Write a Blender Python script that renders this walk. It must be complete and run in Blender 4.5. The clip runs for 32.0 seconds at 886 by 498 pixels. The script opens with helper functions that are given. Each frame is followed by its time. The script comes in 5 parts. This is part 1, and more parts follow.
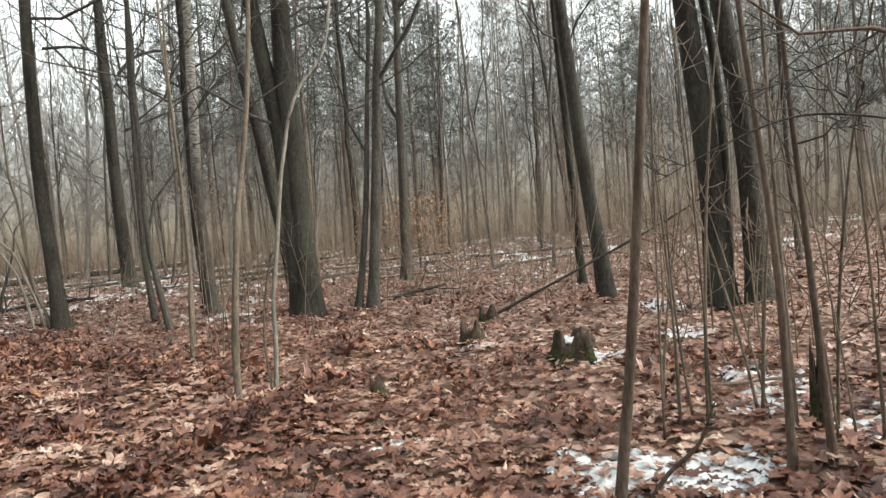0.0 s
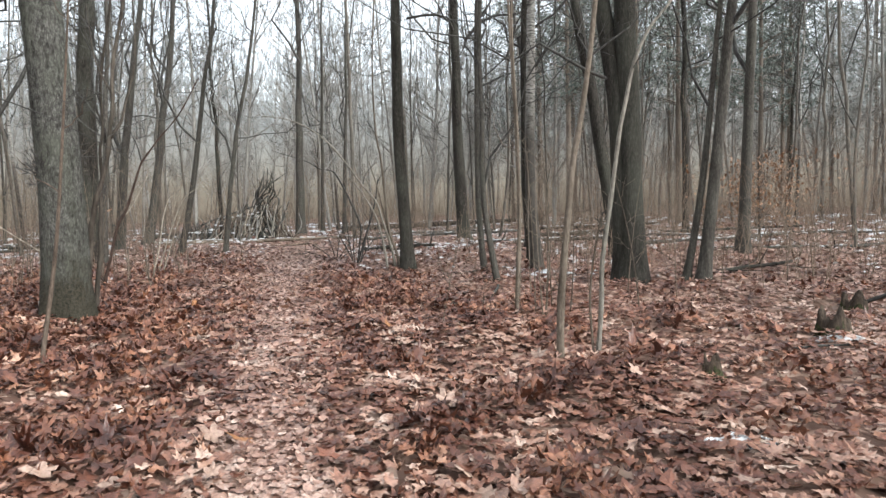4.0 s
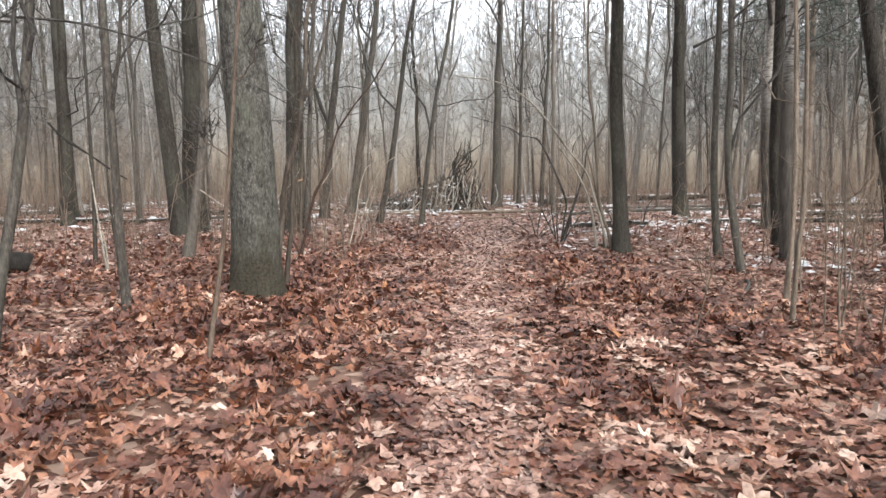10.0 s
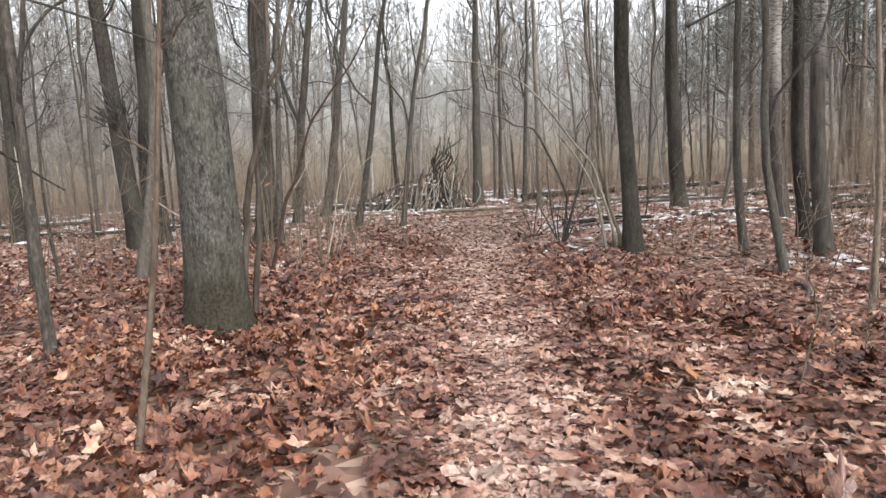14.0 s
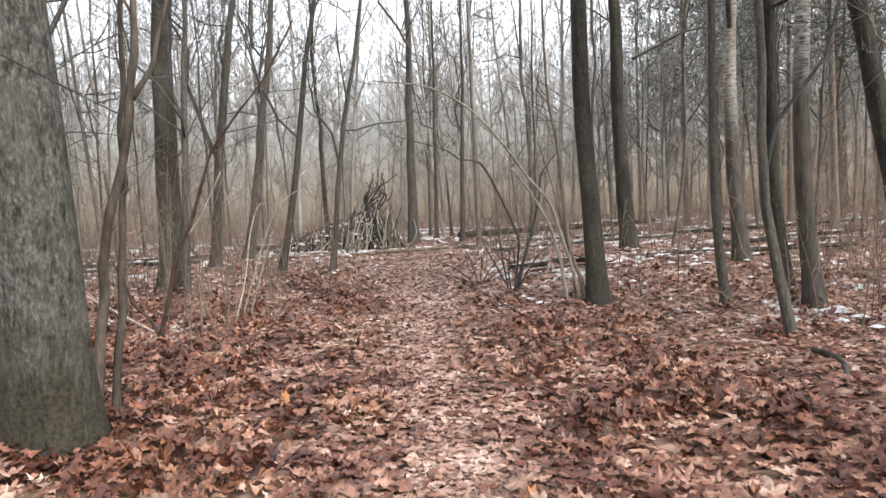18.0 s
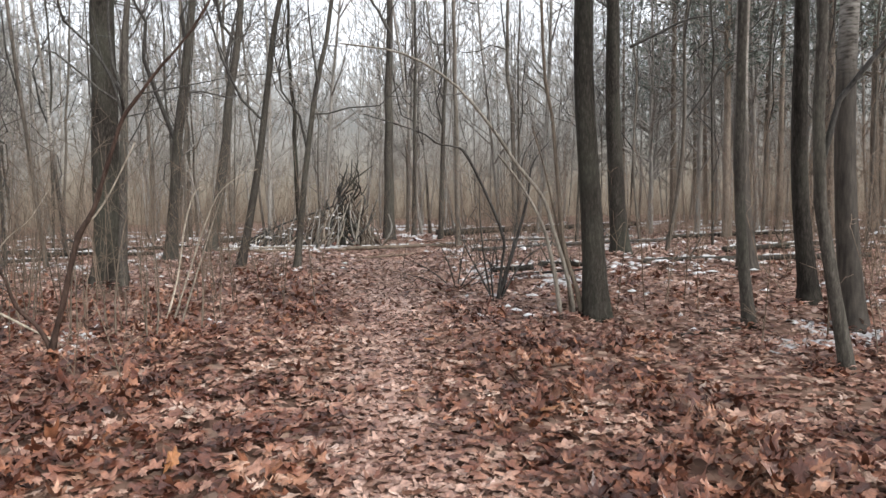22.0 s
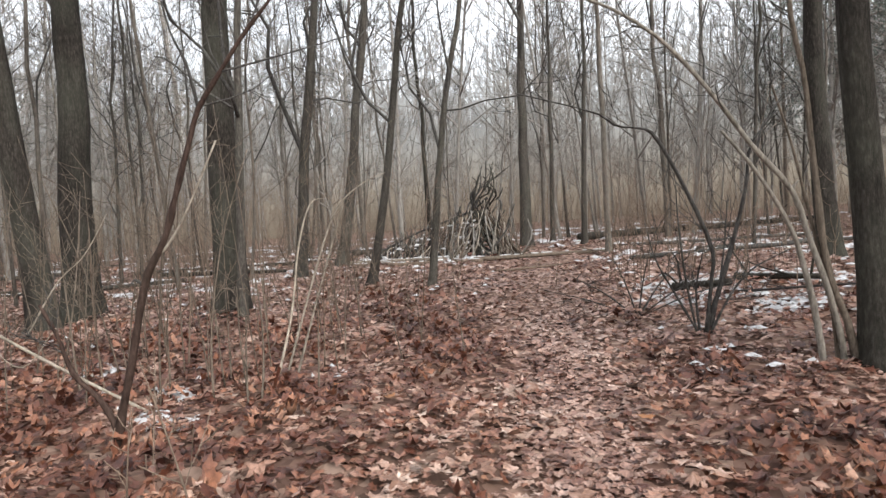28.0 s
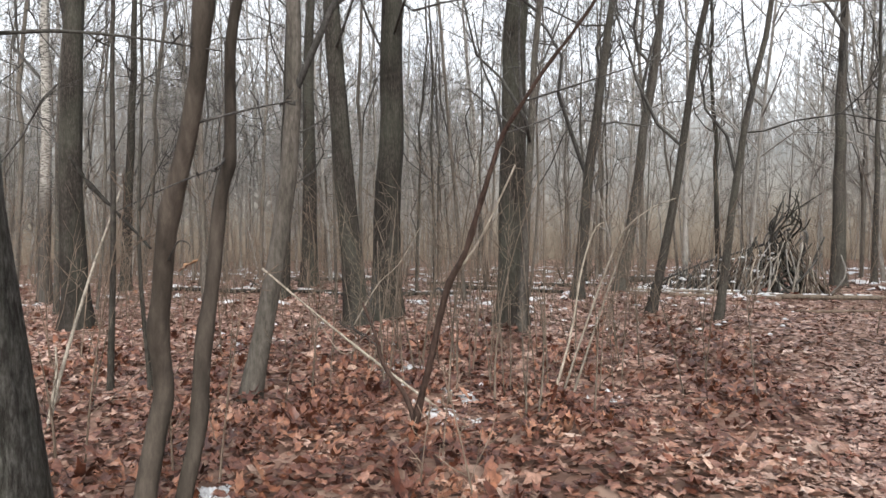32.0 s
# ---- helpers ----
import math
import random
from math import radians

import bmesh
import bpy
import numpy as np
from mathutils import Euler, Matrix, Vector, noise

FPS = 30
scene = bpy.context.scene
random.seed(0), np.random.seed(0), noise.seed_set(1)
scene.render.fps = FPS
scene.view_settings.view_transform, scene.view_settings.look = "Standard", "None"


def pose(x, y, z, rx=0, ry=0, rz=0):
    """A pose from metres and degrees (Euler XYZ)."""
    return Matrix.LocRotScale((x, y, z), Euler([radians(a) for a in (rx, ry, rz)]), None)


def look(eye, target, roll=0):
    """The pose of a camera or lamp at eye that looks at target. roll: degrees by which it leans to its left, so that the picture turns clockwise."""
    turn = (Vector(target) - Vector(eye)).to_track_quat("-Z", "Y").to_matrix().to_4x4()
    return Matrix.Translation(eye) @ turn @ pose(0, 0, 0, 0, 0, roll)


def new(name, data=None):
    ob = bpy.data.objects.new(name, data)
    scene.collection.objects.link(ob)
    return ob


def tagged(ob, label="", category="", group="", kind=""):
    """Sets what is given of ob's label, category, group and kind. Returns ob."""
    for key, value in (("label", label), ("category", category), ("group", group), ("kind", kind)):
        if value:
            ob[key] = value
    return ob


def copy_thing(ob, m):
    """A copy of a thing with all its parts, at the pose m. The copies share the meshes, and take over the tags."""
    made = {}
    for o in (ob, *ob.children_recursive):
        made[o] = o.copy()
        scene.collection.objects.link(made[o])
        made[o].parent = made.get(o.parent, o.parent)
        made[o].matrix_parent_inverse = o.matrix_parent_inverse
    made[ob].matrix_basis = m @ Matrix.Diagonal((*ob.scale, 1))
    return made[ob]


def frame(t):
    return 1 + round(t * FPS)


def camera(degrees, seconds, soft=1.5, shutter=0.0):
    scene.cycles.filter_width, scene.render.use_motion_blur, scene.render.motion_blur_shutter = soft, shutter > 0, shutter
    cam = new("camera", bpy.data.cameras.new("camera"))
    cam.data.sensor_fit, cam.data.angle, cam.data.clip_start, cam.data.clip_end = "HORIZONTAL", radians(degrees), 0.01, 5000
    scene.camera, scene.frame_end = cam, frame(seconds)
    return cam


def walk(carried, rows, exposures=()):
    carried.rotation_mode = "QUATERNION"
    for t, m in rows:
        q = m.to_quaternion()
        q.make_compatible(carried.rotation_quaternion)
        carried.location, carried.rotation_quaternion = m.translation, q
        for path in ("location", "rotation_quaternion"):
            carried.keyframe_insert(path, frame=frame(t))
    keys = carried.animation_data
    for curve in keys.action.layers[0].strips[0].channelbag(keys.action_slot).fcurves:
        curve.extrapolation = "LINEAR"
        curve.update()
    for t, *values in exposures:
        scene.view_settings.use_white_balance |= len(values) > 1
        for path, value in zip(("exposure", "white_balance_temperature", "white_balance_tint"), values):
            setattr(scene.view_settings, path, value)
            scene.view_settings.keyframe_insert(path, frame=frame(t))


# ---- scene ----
cam = camera(68.1, 32.0, soft=1.5)
PATH = [
    (0, (-0.002, 0.041, 1.464), (0.807, 1.869, 1.397), -4.3),
    (0.5, (0.012, 0.025, 1.461), (0.943, 1.793, 1.370), -3.0),
    (1, (-0.072, 0.004, 1.465), (0.660, 1.863, 1.373), -3.3),
    (1.5, (-0.121, 0.013, 1.463), (0.493, 1.915, 1.395), -3.3),
    (2, (-0.176, 0.032, 1.454), (0.420, 1.938, 1.347), -2.6),
    (2.5, (-0.240, 0.024, 1.459), (0.239, 1.964, 1.373), -2.1),
    (3, (-0.267, 0.073, 1.438), (0.034, 2.045, 1.283), -2.7),
    (3.5, (-0.210, 0.185, 1.424), (-0.185, 2.180, 1.283), -3.0),
    (4, (-0.060, 0.368, 1.420), (-0.183, 2.360, 1.289), -1.4),
    (4.5, (-0.043, 0.448, 1.409), (-0.328, 2.413, 1.175), -2.0),
    (6.5, (-0.296, 0.988, 1.468), (-0.722, 2.939, 1.347), -1.3),
    (7, (-0.210, 1.116, 1.466), (-0.580, 3.078, 1.349), -0.8),
    (7.5, (-0.282, 1.189, 1.459), (-0.712, 3.137, 1.322), -0.8),
    (8, (-0.504, 1.264, 1.468), (-1.028, 3.193, 1.403), -3.6),
    (8.5, (-0.592, 1.313, 1.452), (-1.243, 3.197, 1.293), -3.6),
    (9, (-0.589, 1.511, 1.442), (-1.331, 3.365, 1.327), -2.9),
    (9.5, (-0.538, 1.725, 1.448), (-1.219, 3.599, 1.292), -0.8),
    (10, (-0.605, 1.850, 1.428), (-1.292, 3.717, 1.223), -0.8),
    (10.5, (-0.819, 1.946, 1.465), (-1.628, 3.769, 1.320), -3.9),
    (11, (-0.929, 2.055, 1.452), (-1.795, 3.846, 1.250), -4.1),
    (11.5, (-0.948, 2.244, 1.473), (-1.972, 3.960, 1.411), -2.5),
    (12, (-0.912, 2.428, 1.459), (-1.846, 4.193, 1.352), -1.6),
    (12.5, (-0.985, 2.575, 1.452), (-1.754, 4.412, 1.272), -2.4),
    (13, (-1.189, 2.698, 1.466), (-1.950, 4.540, 1.301), -3.7),
    (13.5, (-1.248, 2.846, 1.443), (-1.932, 4.711, 1.217), -3.5),
    (15.5, (-1.543, 3.727, 1.493), (-2.113, 5.640, 1.366), -2.0),
    (16, (-1.582, 3.908, 1.489), (-2.243, 5.792, 1.368), -2.5),
    (16.5, (-1.527, 4.225, 1.504), (-2.114, 6.134, 1.406), -1.3),
    (17, (-1.523, 4.385, 1.478), (-2.067, 6.296, 1.251), -1.9),
    (17.5, (-1.697, 4.553, 1.500), (-2.141, 6.497, 1.352), -2.6),
    (18, (-1.829, 4.656, 1.508), (-2.250, 6.608, 1.393), -2.9),
    (18.5, (-1.871, 4.799, 1.496), (-2.297, 6.749, 1.363), -3.6),
    (19, (-1.848, 5.076, 1.511), (-2.163, 7.051, 1.489), -2.9),
    (19.5, (-1.895, 5.228, 1.475), (-2.189, 7.201, 1.335), -3.7),
    (20, (-2.050, 5.387, 1.507), (-2.308, 7.370, 1.453), -3.9),
    (20.5, (-2.148, 5.512, 1.481), (-2.432, 7.491, 1.406), -4.0),
    (21, (-2.132, 5.729, 1.473), (-2.530, 7.688, 1.424), -2.8),
    (21.5, (-2.047, 5.949, 1.459), (-2.469, 7.903, 1.403), -1.4),
    (22, (-2.062, 6.104, 1.443), (-2.419, 8.068, 1.319), -1.1),
    (22.5, (-2.240, 6.264, 1.478), (-2.606, 8.229, 1.431), -0.5),
    (23, (-2.379, 6.350, 1.475), (-2.922, 8.273, 1.401), -1.1),
    (23.5, (-2.424, 6.506, 1.462), (-3.088, 8.391, 1.384), -2.5),
    (24, (-2.405, 6.773, 1.481), (-3.004, 8.681, 1.475), -1.0),
    (24.5, (-2.455, 6.919, 1.455), (-3.121, 8.801, 1.344), -0.9),
    (25, (-2.636, 7.060, 1.478), (-3.266, 8.958, 1.441), -1.3),
    (25.5, (-2.763, 7.193, 1.467), (-3.424, 9.080, 1.401), -1.3),
    (27.5, (-2.888, 7.954, 1.492), (-3.552, 9.838, 1.387), -2.6),
    (28, (-2.978, 8.048, 1.510), (-3.709, 9.907, 1.413), -3.6),
    (28.5, (-3.029, 8.098, 1.490), (-4.044, 9.821, 1.442), -1.4),
    (29, (-3.008, 8.069, 1.504), (-4.229, 9.651, 1.422), -1.3),
    (29.5, (-2.983, 7.988, 1.515), (-4.323, 9.472, 1.476), -1.5),
    (30, (-2.979, 7.933, 1.514), (-4.379, 9.361, 1.471), -1.1),
    (30.5, (-2.964, 7.901, 1.519), (-4.456, 9.232, 1.472), -1.3),
    (31, (-2.968, 7.906, 1.513), (-4.448, 9.251, 1.471), -0.7),
    (31.5, (-2.986, 7.923, 1.512), (-4.436, 9.301, 1.496), -0.6),
    (32, (-2.991, 7.925, 1.508), (-4.408, 9.336, 1.510), -0.4),
]

walk(cam, [(t, look(eye, target, roll)) for t, eye, target, roll in PATH],
     exposures=((0.0, 1.38, 6700, 3), (1.0, 2.04, 6200, 2), (2.0, 1.48, 6480, 4), (3.0, 1.43, 6330, 5), (4.0, 1.43, 6200, 5), (7.0, 1.42, 6370, 10),
                (8.0, 1.17, 6400, 9), (9.0, 1.33, 6400, 9), (10.0, 1.59, 6420, 9), (11.0, 1.68, 6350, 8), (12.0, 1.24, 6420, 9), (13.0, 1.49, 6500, 10),
                (16.0, 1.58, 6380, 8), (17.0, 1.36, 6500, 10), (18.0, 1.55, 6500, 10), (19.0, 1.32, 6500, 10), (20.0, 1.29, 6500, 10), (21.0, 1.17, 6500, 10),
                (22.0, 1.19, 6500, 10), (23.0, 1.08, 6500, 10), (24.0, 1.10, 6500, 10), (25.0, 1.16, 6500, 10), (28.0, 1.22, 6500, 10), (29.0, 1.16, 6500, 10),
                (30.0, 1.24, 6500, 10), (31.0, 1.21, 6500, 10), (32.0, 1.21, 6500, 10)))

# ---- light: an overcast winter sky ----
world = bpy.data.worlds.new("world")
scene.world = world
world.use_nodes = True
wn = world.node_tree
wn.nodes.clear()
w_out = wn.nodes.new("ShaderNodeOutputWorld")
w_bg = wn.nodes.new("ShaderNodeBackground")
w_sky = wn.nodes.new("ShaderNodeTexSky")
w_sky.sky_type = "NISHITA"
w_sky.sun_disc = False
w_sky.sun_elevation = radians(24)
w_sky.sun_rotation = radians(126)
w_sky.dust_density = 6.0
w_mix = wn.nodes.new("ShaderNodeMix")
w_mix.data_type = "RGBA"
w_mix.inputs["Factor"].default_value = 0.86
w_mix.inputs[7].default_value = (8.6, 9.0, 9.5, 1)
wn.links.new(w_sky.outputs["Color"], w_mix.inputs[6])
wn.links.new(w_mix.outputs[2], w_bg.inputs["Color"])
w_bg.inputs["Strength"].default_value = 0.09
wn.links.new(w_bg.outputs["Background"], w_out.inputs["Surface"])
sun = new("sun", bpy.data.lights.new("sun", "SUN"))
sun.data.energy, sun.data.angle, sun.data.color = 2.3, radians(32), (1.0, 0.985, 0.965)
sun.matrix_world = look((42, -30, 30), (0, 0, 0))


# ---- materials ----
def material(name, rough=0.8, spec=0.25):
    mat = bpy.data.materials.new(name)
    mat.use_nodes = True
    nt = mat.node_tree
    bsdf = nt.nodes["Principled BSDF"]
    bsdf.inputs["Roughness"].default_value = rough
    bsdf.inputs["Specular IOR Level"].default_value = spec
    return mat, nt, bsdf


def ramp(nt, fac, stops):
    r = nt.nodes.new("ShaderNodeValToRGB")
    while len(r.color_ramp.elements) < len(stops):
        r.color_ramp.elements.new(0.5)
    for el, (at, col) in zip(r.color_ramp.elements, stops):
        el.position, el.color = at, (*col, 1)
    nt.links.new(fac, r.inputs["Fac"])
    return r.outputs["Color"]


def noise_tex(nt, scale, stretch=(1, 1, 1), detail=4.0, rough=0.6):
    tc = nt.nodes.new("ShaderNodeNewGeometry")
    mp = nt.nodes.new("ShaderNodeMapping")
    mp.inputs["Scale"].default_value = stretch
    nt.links.new(tc.outputs["Position"], mp.inputs["Vector"])
    n = nt.nodes.new("ShaderNodeTexNoise")
    n.inputs["Scale"].default_value, n.inputs["Detail"].default_value, n.inputs["Roughness"].default_value = scale, detail, rough
    nt.links.new(mp.outputs["Vector"], n.inputs["Vector"])
    return n.outputs["Fac"]


def mixed(nt, fac, a, b, mode="MIX"):
    m = nt.nodes.new("ShaderNodeMix")
    m.data_type, m.blend_type = "RGBA", mode
    for sock, val in ((m.inputs["Factor"], fac), (m.inputs[6], a), (m.inputs[7], b)):
        if isinstance(val, (int, float)):
            sock.default_value = val
        elif isinstance(val, tuple):
            sock.default_value = (*val, 1)
        else:
            nt.links.new(val, sock)
    return m.outputs[2]


def bumped(nt, bsdf, fac, strength, dist):
    b = nt.nodes.new("ShaderNodeBump")
    b.inputs["Strength"].default_value, b.inputs["Distance"].default_value = strength, dist
    nt.links.new(fac, b.inputs["Height"])
    nt.links.new(b.outputs["Normal"], bsdf.inputs["Normal"])


def bark_material(name, dark, mid, light, algae=0.35, ridges=26, relief=0.5):
    """Bark with short upright fissures, pale lichen specks and a green-grey film of algae."""
    mat, nt, bsdf = material(name, 0.88, 0.18)
    fine = noise_tex(nt, ridges * 1.6, (1, 1, 0.3), 7, 0.68)
    broad = noise_tex(nt, ridges * 0.45, (1, 1, 0.12), 4, 0.6)
    coarse = noise_tex(nt, 1.7, (1, 1, 0.5), 3)
    col = ramp(nt, fine, [(0.3, dark), (0.5, mid), (0.72, light)])
    col = mixed(nt, 1.0, col, ramp(nt, broad, [(0.36, (0.62, 0.61, 0.6)), (0.52, (1.0, 1.0, 1.0)), (0.7, (1.16, 1.16, 1.17))]), "MULTIPLY")
    green = ramp(nt, coarse, [(0.42, (0, 0, 0)), (0.68, (1, 1, 1))])
    film = nt.nodes.new("ShaderNodeMath")
    film.operation = "MULTIPLY"
    film.inputs[1].default_value = algae
    nt.links.new(green, film.inputs[0])
    col = mixed(nt, film.outputs[0], col, (0.12, 0.13, 0.1))
    info = nt.nodes.new("ShaderNodeObjectInfo")
    tone = ramp(nt, info.outputs["Random"], [(0, (0.76, 0.75, 0.74)), (1, (1.18, 1.17, 1.16))])
    nt.links.new(mixed(nt, 1.0, col, tone, "MULTIPLY"), bsdf.inputs["Base Color"])
    both = nt.nodes.new("ShaderNodeMath")
    both.operation = "MULTIPLY_ADD"
    both.inputs[1].default_value = 1.6
    nt.links.new(broad, both.inputs[0])
    nt.links.new(fine, both.inputs[2])
    bumped(nt, bsdf, both.outputs[0], relief, 0.02)
    return mat


BARK = {
    "dark": bark_material("dark_bark", (0.01, 0.0085, 0.007), (0.029, 0.0245, 0.0205), (0.07, 0.062, 0.054), 0.22, 24, 0.75),
    "grey": bark_material("grey_bark", (0.023, 0.0195, 0.017), (0.06, 0.053, 0.046), (0.122, 0.11, 0.097), 0.18, 30, 0.5),
    "tan": bark_material("tan_bark", (0.07, 0.055, 0.043), (0.14, 0.112, 0.088), (0.21, 0.171, 0.138), 0.08, 40, 0.25),
    "beech": bark_material("beech_bark", (0.029, 0.023, 0.019), (0.062, 0.05, 0.041), (0.11, 0.092, 0.076), 0.07, 14, 0.3),
    "brown": bark_material("brown_bark", (0.045, 0.031, 0.024), (0.092, 0.066, 0.051), (0.15, 0.113, 0.09), 0.1, 34, 0.25),
    "russet": bark_material("russet_bark", (0.024, 0.014, 0.011), (0.055, 0.034, 0.027), (0.1, 0.068, 0.055), 0.05, 34, 0.25),
    # the haze among trees further back is put into this lighter colour
    "mist": bark_material("hazed_grey_brown_bark", (0.056, 0.048, 0.041), (0.115, 0.101, 0.087), (0.185, 0.166, 0.145), 0.15, 20, 0.3),
    "weathered": bark_material("weathered_bark", (0.11, 0.097, 0.082), (0.205, 0.185, 0.158), (0.32, 0.292, 0.252), 0.12, 30, 0.3),
    "wet": bark_material("wet_black_bark", (0.007, 0.006, 0.005), (0.019, 0.017, 0.015), (0.044, 0.039, 0.035), 0.0, 22, 0.7),
    "twig": bark_material("twig_bark", (0.024, 0.022, 0.021), (0.058, 0.054, 0.051), (0.12, 0.114, 0.107), 0.15, 30, 0.2),
    "brush": bark_material("brush_bark", (0.09, 0.066, 0.05), (0.178, 0.133, 0.102), (0.275, 0.215, 0.17), 0.1, 12, 0.2),
    "pale": bark_material("bare_wood", (0.17, 0.146, 0.117), (0.31, 0.27, 0.222), (0.47, 0.42, 0.355), 0.1, 30, 0.3),
    # colour paled with haze, for trunks far back and some shelter sticks
    "far": bark_material("hazed_far_bark", (0.15, 0.138, 0.124), (0.245, 0.23, 0.211), (0.34, 0.325, 0.305), 0.1, 8, 0.2),
    "pine": bark_material("pine_bark", (0.09, 0.074, 0.06), (0.17, 0.14, 0.115), (0.25, 0.21, 0.175), 0.1, 12, 0.6),
}


def birch_material():
    mat, nt, bsdf = material("birch_bark", 0.7, 0.3)
    marks = noise_tex(nt, 13, (0.7, 0.7, 2.4), 4)
    low = noise_tex(nt, 1.1, (1, 1, 0.6), 3)
    col = ramp(nt, marks, [(0.38, (0.03, 0.027, 0.024)), (0.47, (0.24, 0.225, 0.2)), (0.66, (0.46, 0.44, 0.41))])
    col = mixed(nt, ramp(nt, low, [(0.4, (0, 0, 0)), (0.7, (0.8, 0.8, 0.8))]), col, (0.11, 0.09, 0.075))
    geo = nt.nodes.new("ShaderNodeNewGeometry")
    sep = nt.nodes.new("ShaderNodeSeparateXYZ")
    nt.links.new(geo.outputs["Position"], sep.inputs["Vector"])
    old = nt.nodes.new("ShaderNodeMapRange")
    old.inputs[1].default_value, old.inputs[2].default_value = 2.6, 3.9
    nt.links.new(sep.outputs["Z"], old.inputs[0])
    rough = ramp(nt, noise_tex(nt, 24, (1, 1, 0.16), 5), [(0.3, (0.018, 0.015, 0.012)), (0.7, (0.085, 0.072, 0.06))])
    nt.links.new(mixed(nt, old.outputs[0], rough, col), bsdf.inputs["Base Color"])
    bumped(nt, bsdf, marks, 0.35, 0.01)
    return mat


BARK["birch"] = birch_material()


def oak_material():
    """Grey-green bark with shallow upright cracks, fine grain, and a dark mossy foot."""
    mat, nt, bsdf = material("oak_bark", 0.9, 0.15)
    grain = noise_tex(nt, 60, (1, 1, 0.45), 8, 0.7)
    crack = noise_tex(nt, 26, (1, 1, 0.24), 7, 0.68)
    drift = noise_tex(nt, 2.6, (1, 1, 0.4), 4)
    skin = ramp(nt, grain, [(0.32, (0.036, 0.033, 0.029)), (0.5, (0.076, 0.072, 0.065)), (0.68, (0.15, 0.146, 0.135))])
    scale = noise_tex(nt, 24, (1, 1, 0.5), 6, 0.7)
    skin = mixed(nt, 1.0, skin, ramp(nt, scale, [(0.4, (0.55, 0.53, 0.51)), (0.48, (0.86, 0.86, 0.85)), (0.56, (1.2, 1.21, 1.18))]), "MULTIPLY")
    skin = mixed(nt, ramp(nt, drift, [(0.42, (0, 0, 0)), (0.66, (0.6, 0.6, 0.6))]), skin, (0.085, 0.088, 0.067))
    split = ramp(nt, crack, [(0.36, (0.46, 0.45, 0.44)), (0.47, (0.92, 0.92, 0.92)), (0.66, (1.12, 1.12, 1.12))])
    col = mixed(nt, 1.0, skin, split, "MULTIPLY")
    geo = nt.nodes.new("ShaderNodeNewGeometry")
    sep = nt.nodes.new("ShaderNodeSeparateXYZ")
    nt.links.new(geo.outputs["Position"], sep.inputs["Vector"])
    edge = nt.nodes.new("ShaderNodeMath")
    edge.operation = "MULTIPLY_ADD"
    edge.inputs[1].default_value = -1.3
    nt.links.new(noise_tex(nt, 7, (1, 1, 0.5), 5), edge.inputs[0])
    nt.links.new(sep.outputs["Z"], edge.inputs[2])
    foot = nt.nodes.new("ShaderNodeMapRange")
    for i, v in ((1, -0.25), (2, 0.36), (3, 0.9), (4, 0.0)):
        foot.inputs[i].default_value = v
    nt.links.new(edge.outputs[0], foot.inputs[0])
    moss = ramp(nt, noise_tex(nt, 34, detail=5), [(0.35, (0.017, 0.016, 0.011)), (0.6, (0.052, 0.044, 0.031))])
    nt.links.new(mixed(nt, foot.outputs[0], col, moss), bsdf.inputs["Base Color"])
    add = nt.nodes.new("ShaderNodeMath")
    add.operation = "MULTIPLY_ADD"
    add.inputs[1].default_value = 0.35
    nt.links.new(grain, add.inputs[0])
    nt.links.new(split, add.inputs[2])
    bumped(nt, bsdf, add.outputs[0], 0.7, 0.02)
    return mat


BARK["oak"] = oak_material()


def leaf_material(name, stops, rough=0.4):
    mat, nt, bsdf = material(name, rough, 0.5)
    geo = nt.nodes.new("ShaderNodeNewGeometry")
    # patch noise varies the tone; its dark clumps stand in for self-shadow
    patch = nt.nodes.new("ShaderNodeMath")
    patch.operation = "MULTIPLY_ADD"
    patch.inputs[1].default_value = 1.75
    nt.links.new(noise_tex(nt, 1.9, detail=3), patch.inputs[0])
    shift = nt.nodes.new("ShaderNodeMath")
    shift.operation = "MULTIPLY_ADD"
    shift.inputs[1].default_value, shift.inputs[2].default_value = 0.54, -0.66
    nt.links.new(geo.outputs["Random Per Island"], shift.inputs[0])
    nt.links.new(shift.outputs[0], patch.inputs[2])
    col = ramp(nt, patch.outputs[0], stops)
    blotch = noise_tex(nt, 30, detail=5)
    col = mixed(nt, 1.0, col, ramp(nt, blotch, [(0.32, (0.45, 0.4, 0.37)), (0.5, (0.9, 0.88, 0.86)), (0.66, (1.15, 1.13, 1.1))]), "MULTIPLY")
    nt.links.new(col, bsdf.inputs["Base Color"])
    bumped(nt, bsdf, noise_tex(nt, 70, detail=3), 0.6, 0.006)
    return mat


# darkest stops here and in CURLED mix red-brown with shade of the gaps
LEAF = leaf_material("fallen_leaves", [
    (0.0, (0.05, 0.015, 0.009)), (0.2, (0.094, 0.032, 0.02)), (0.4, (0.145, 0.058, 0.037)), (0.57, (0.265, 0.13, 0.087)),
    (0.73, (0.375, 0.22, 0.163)), (0.88, (0.49, 0.34, 0.27)), (0.98, (0.608, 0.471, 0.394))])
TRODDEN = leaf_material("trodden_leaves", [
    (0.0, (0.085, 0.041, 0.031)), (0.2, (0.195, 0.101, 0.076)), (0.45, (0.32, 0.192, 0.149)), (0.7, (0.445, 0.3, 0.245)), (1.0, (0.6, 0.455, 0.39))])
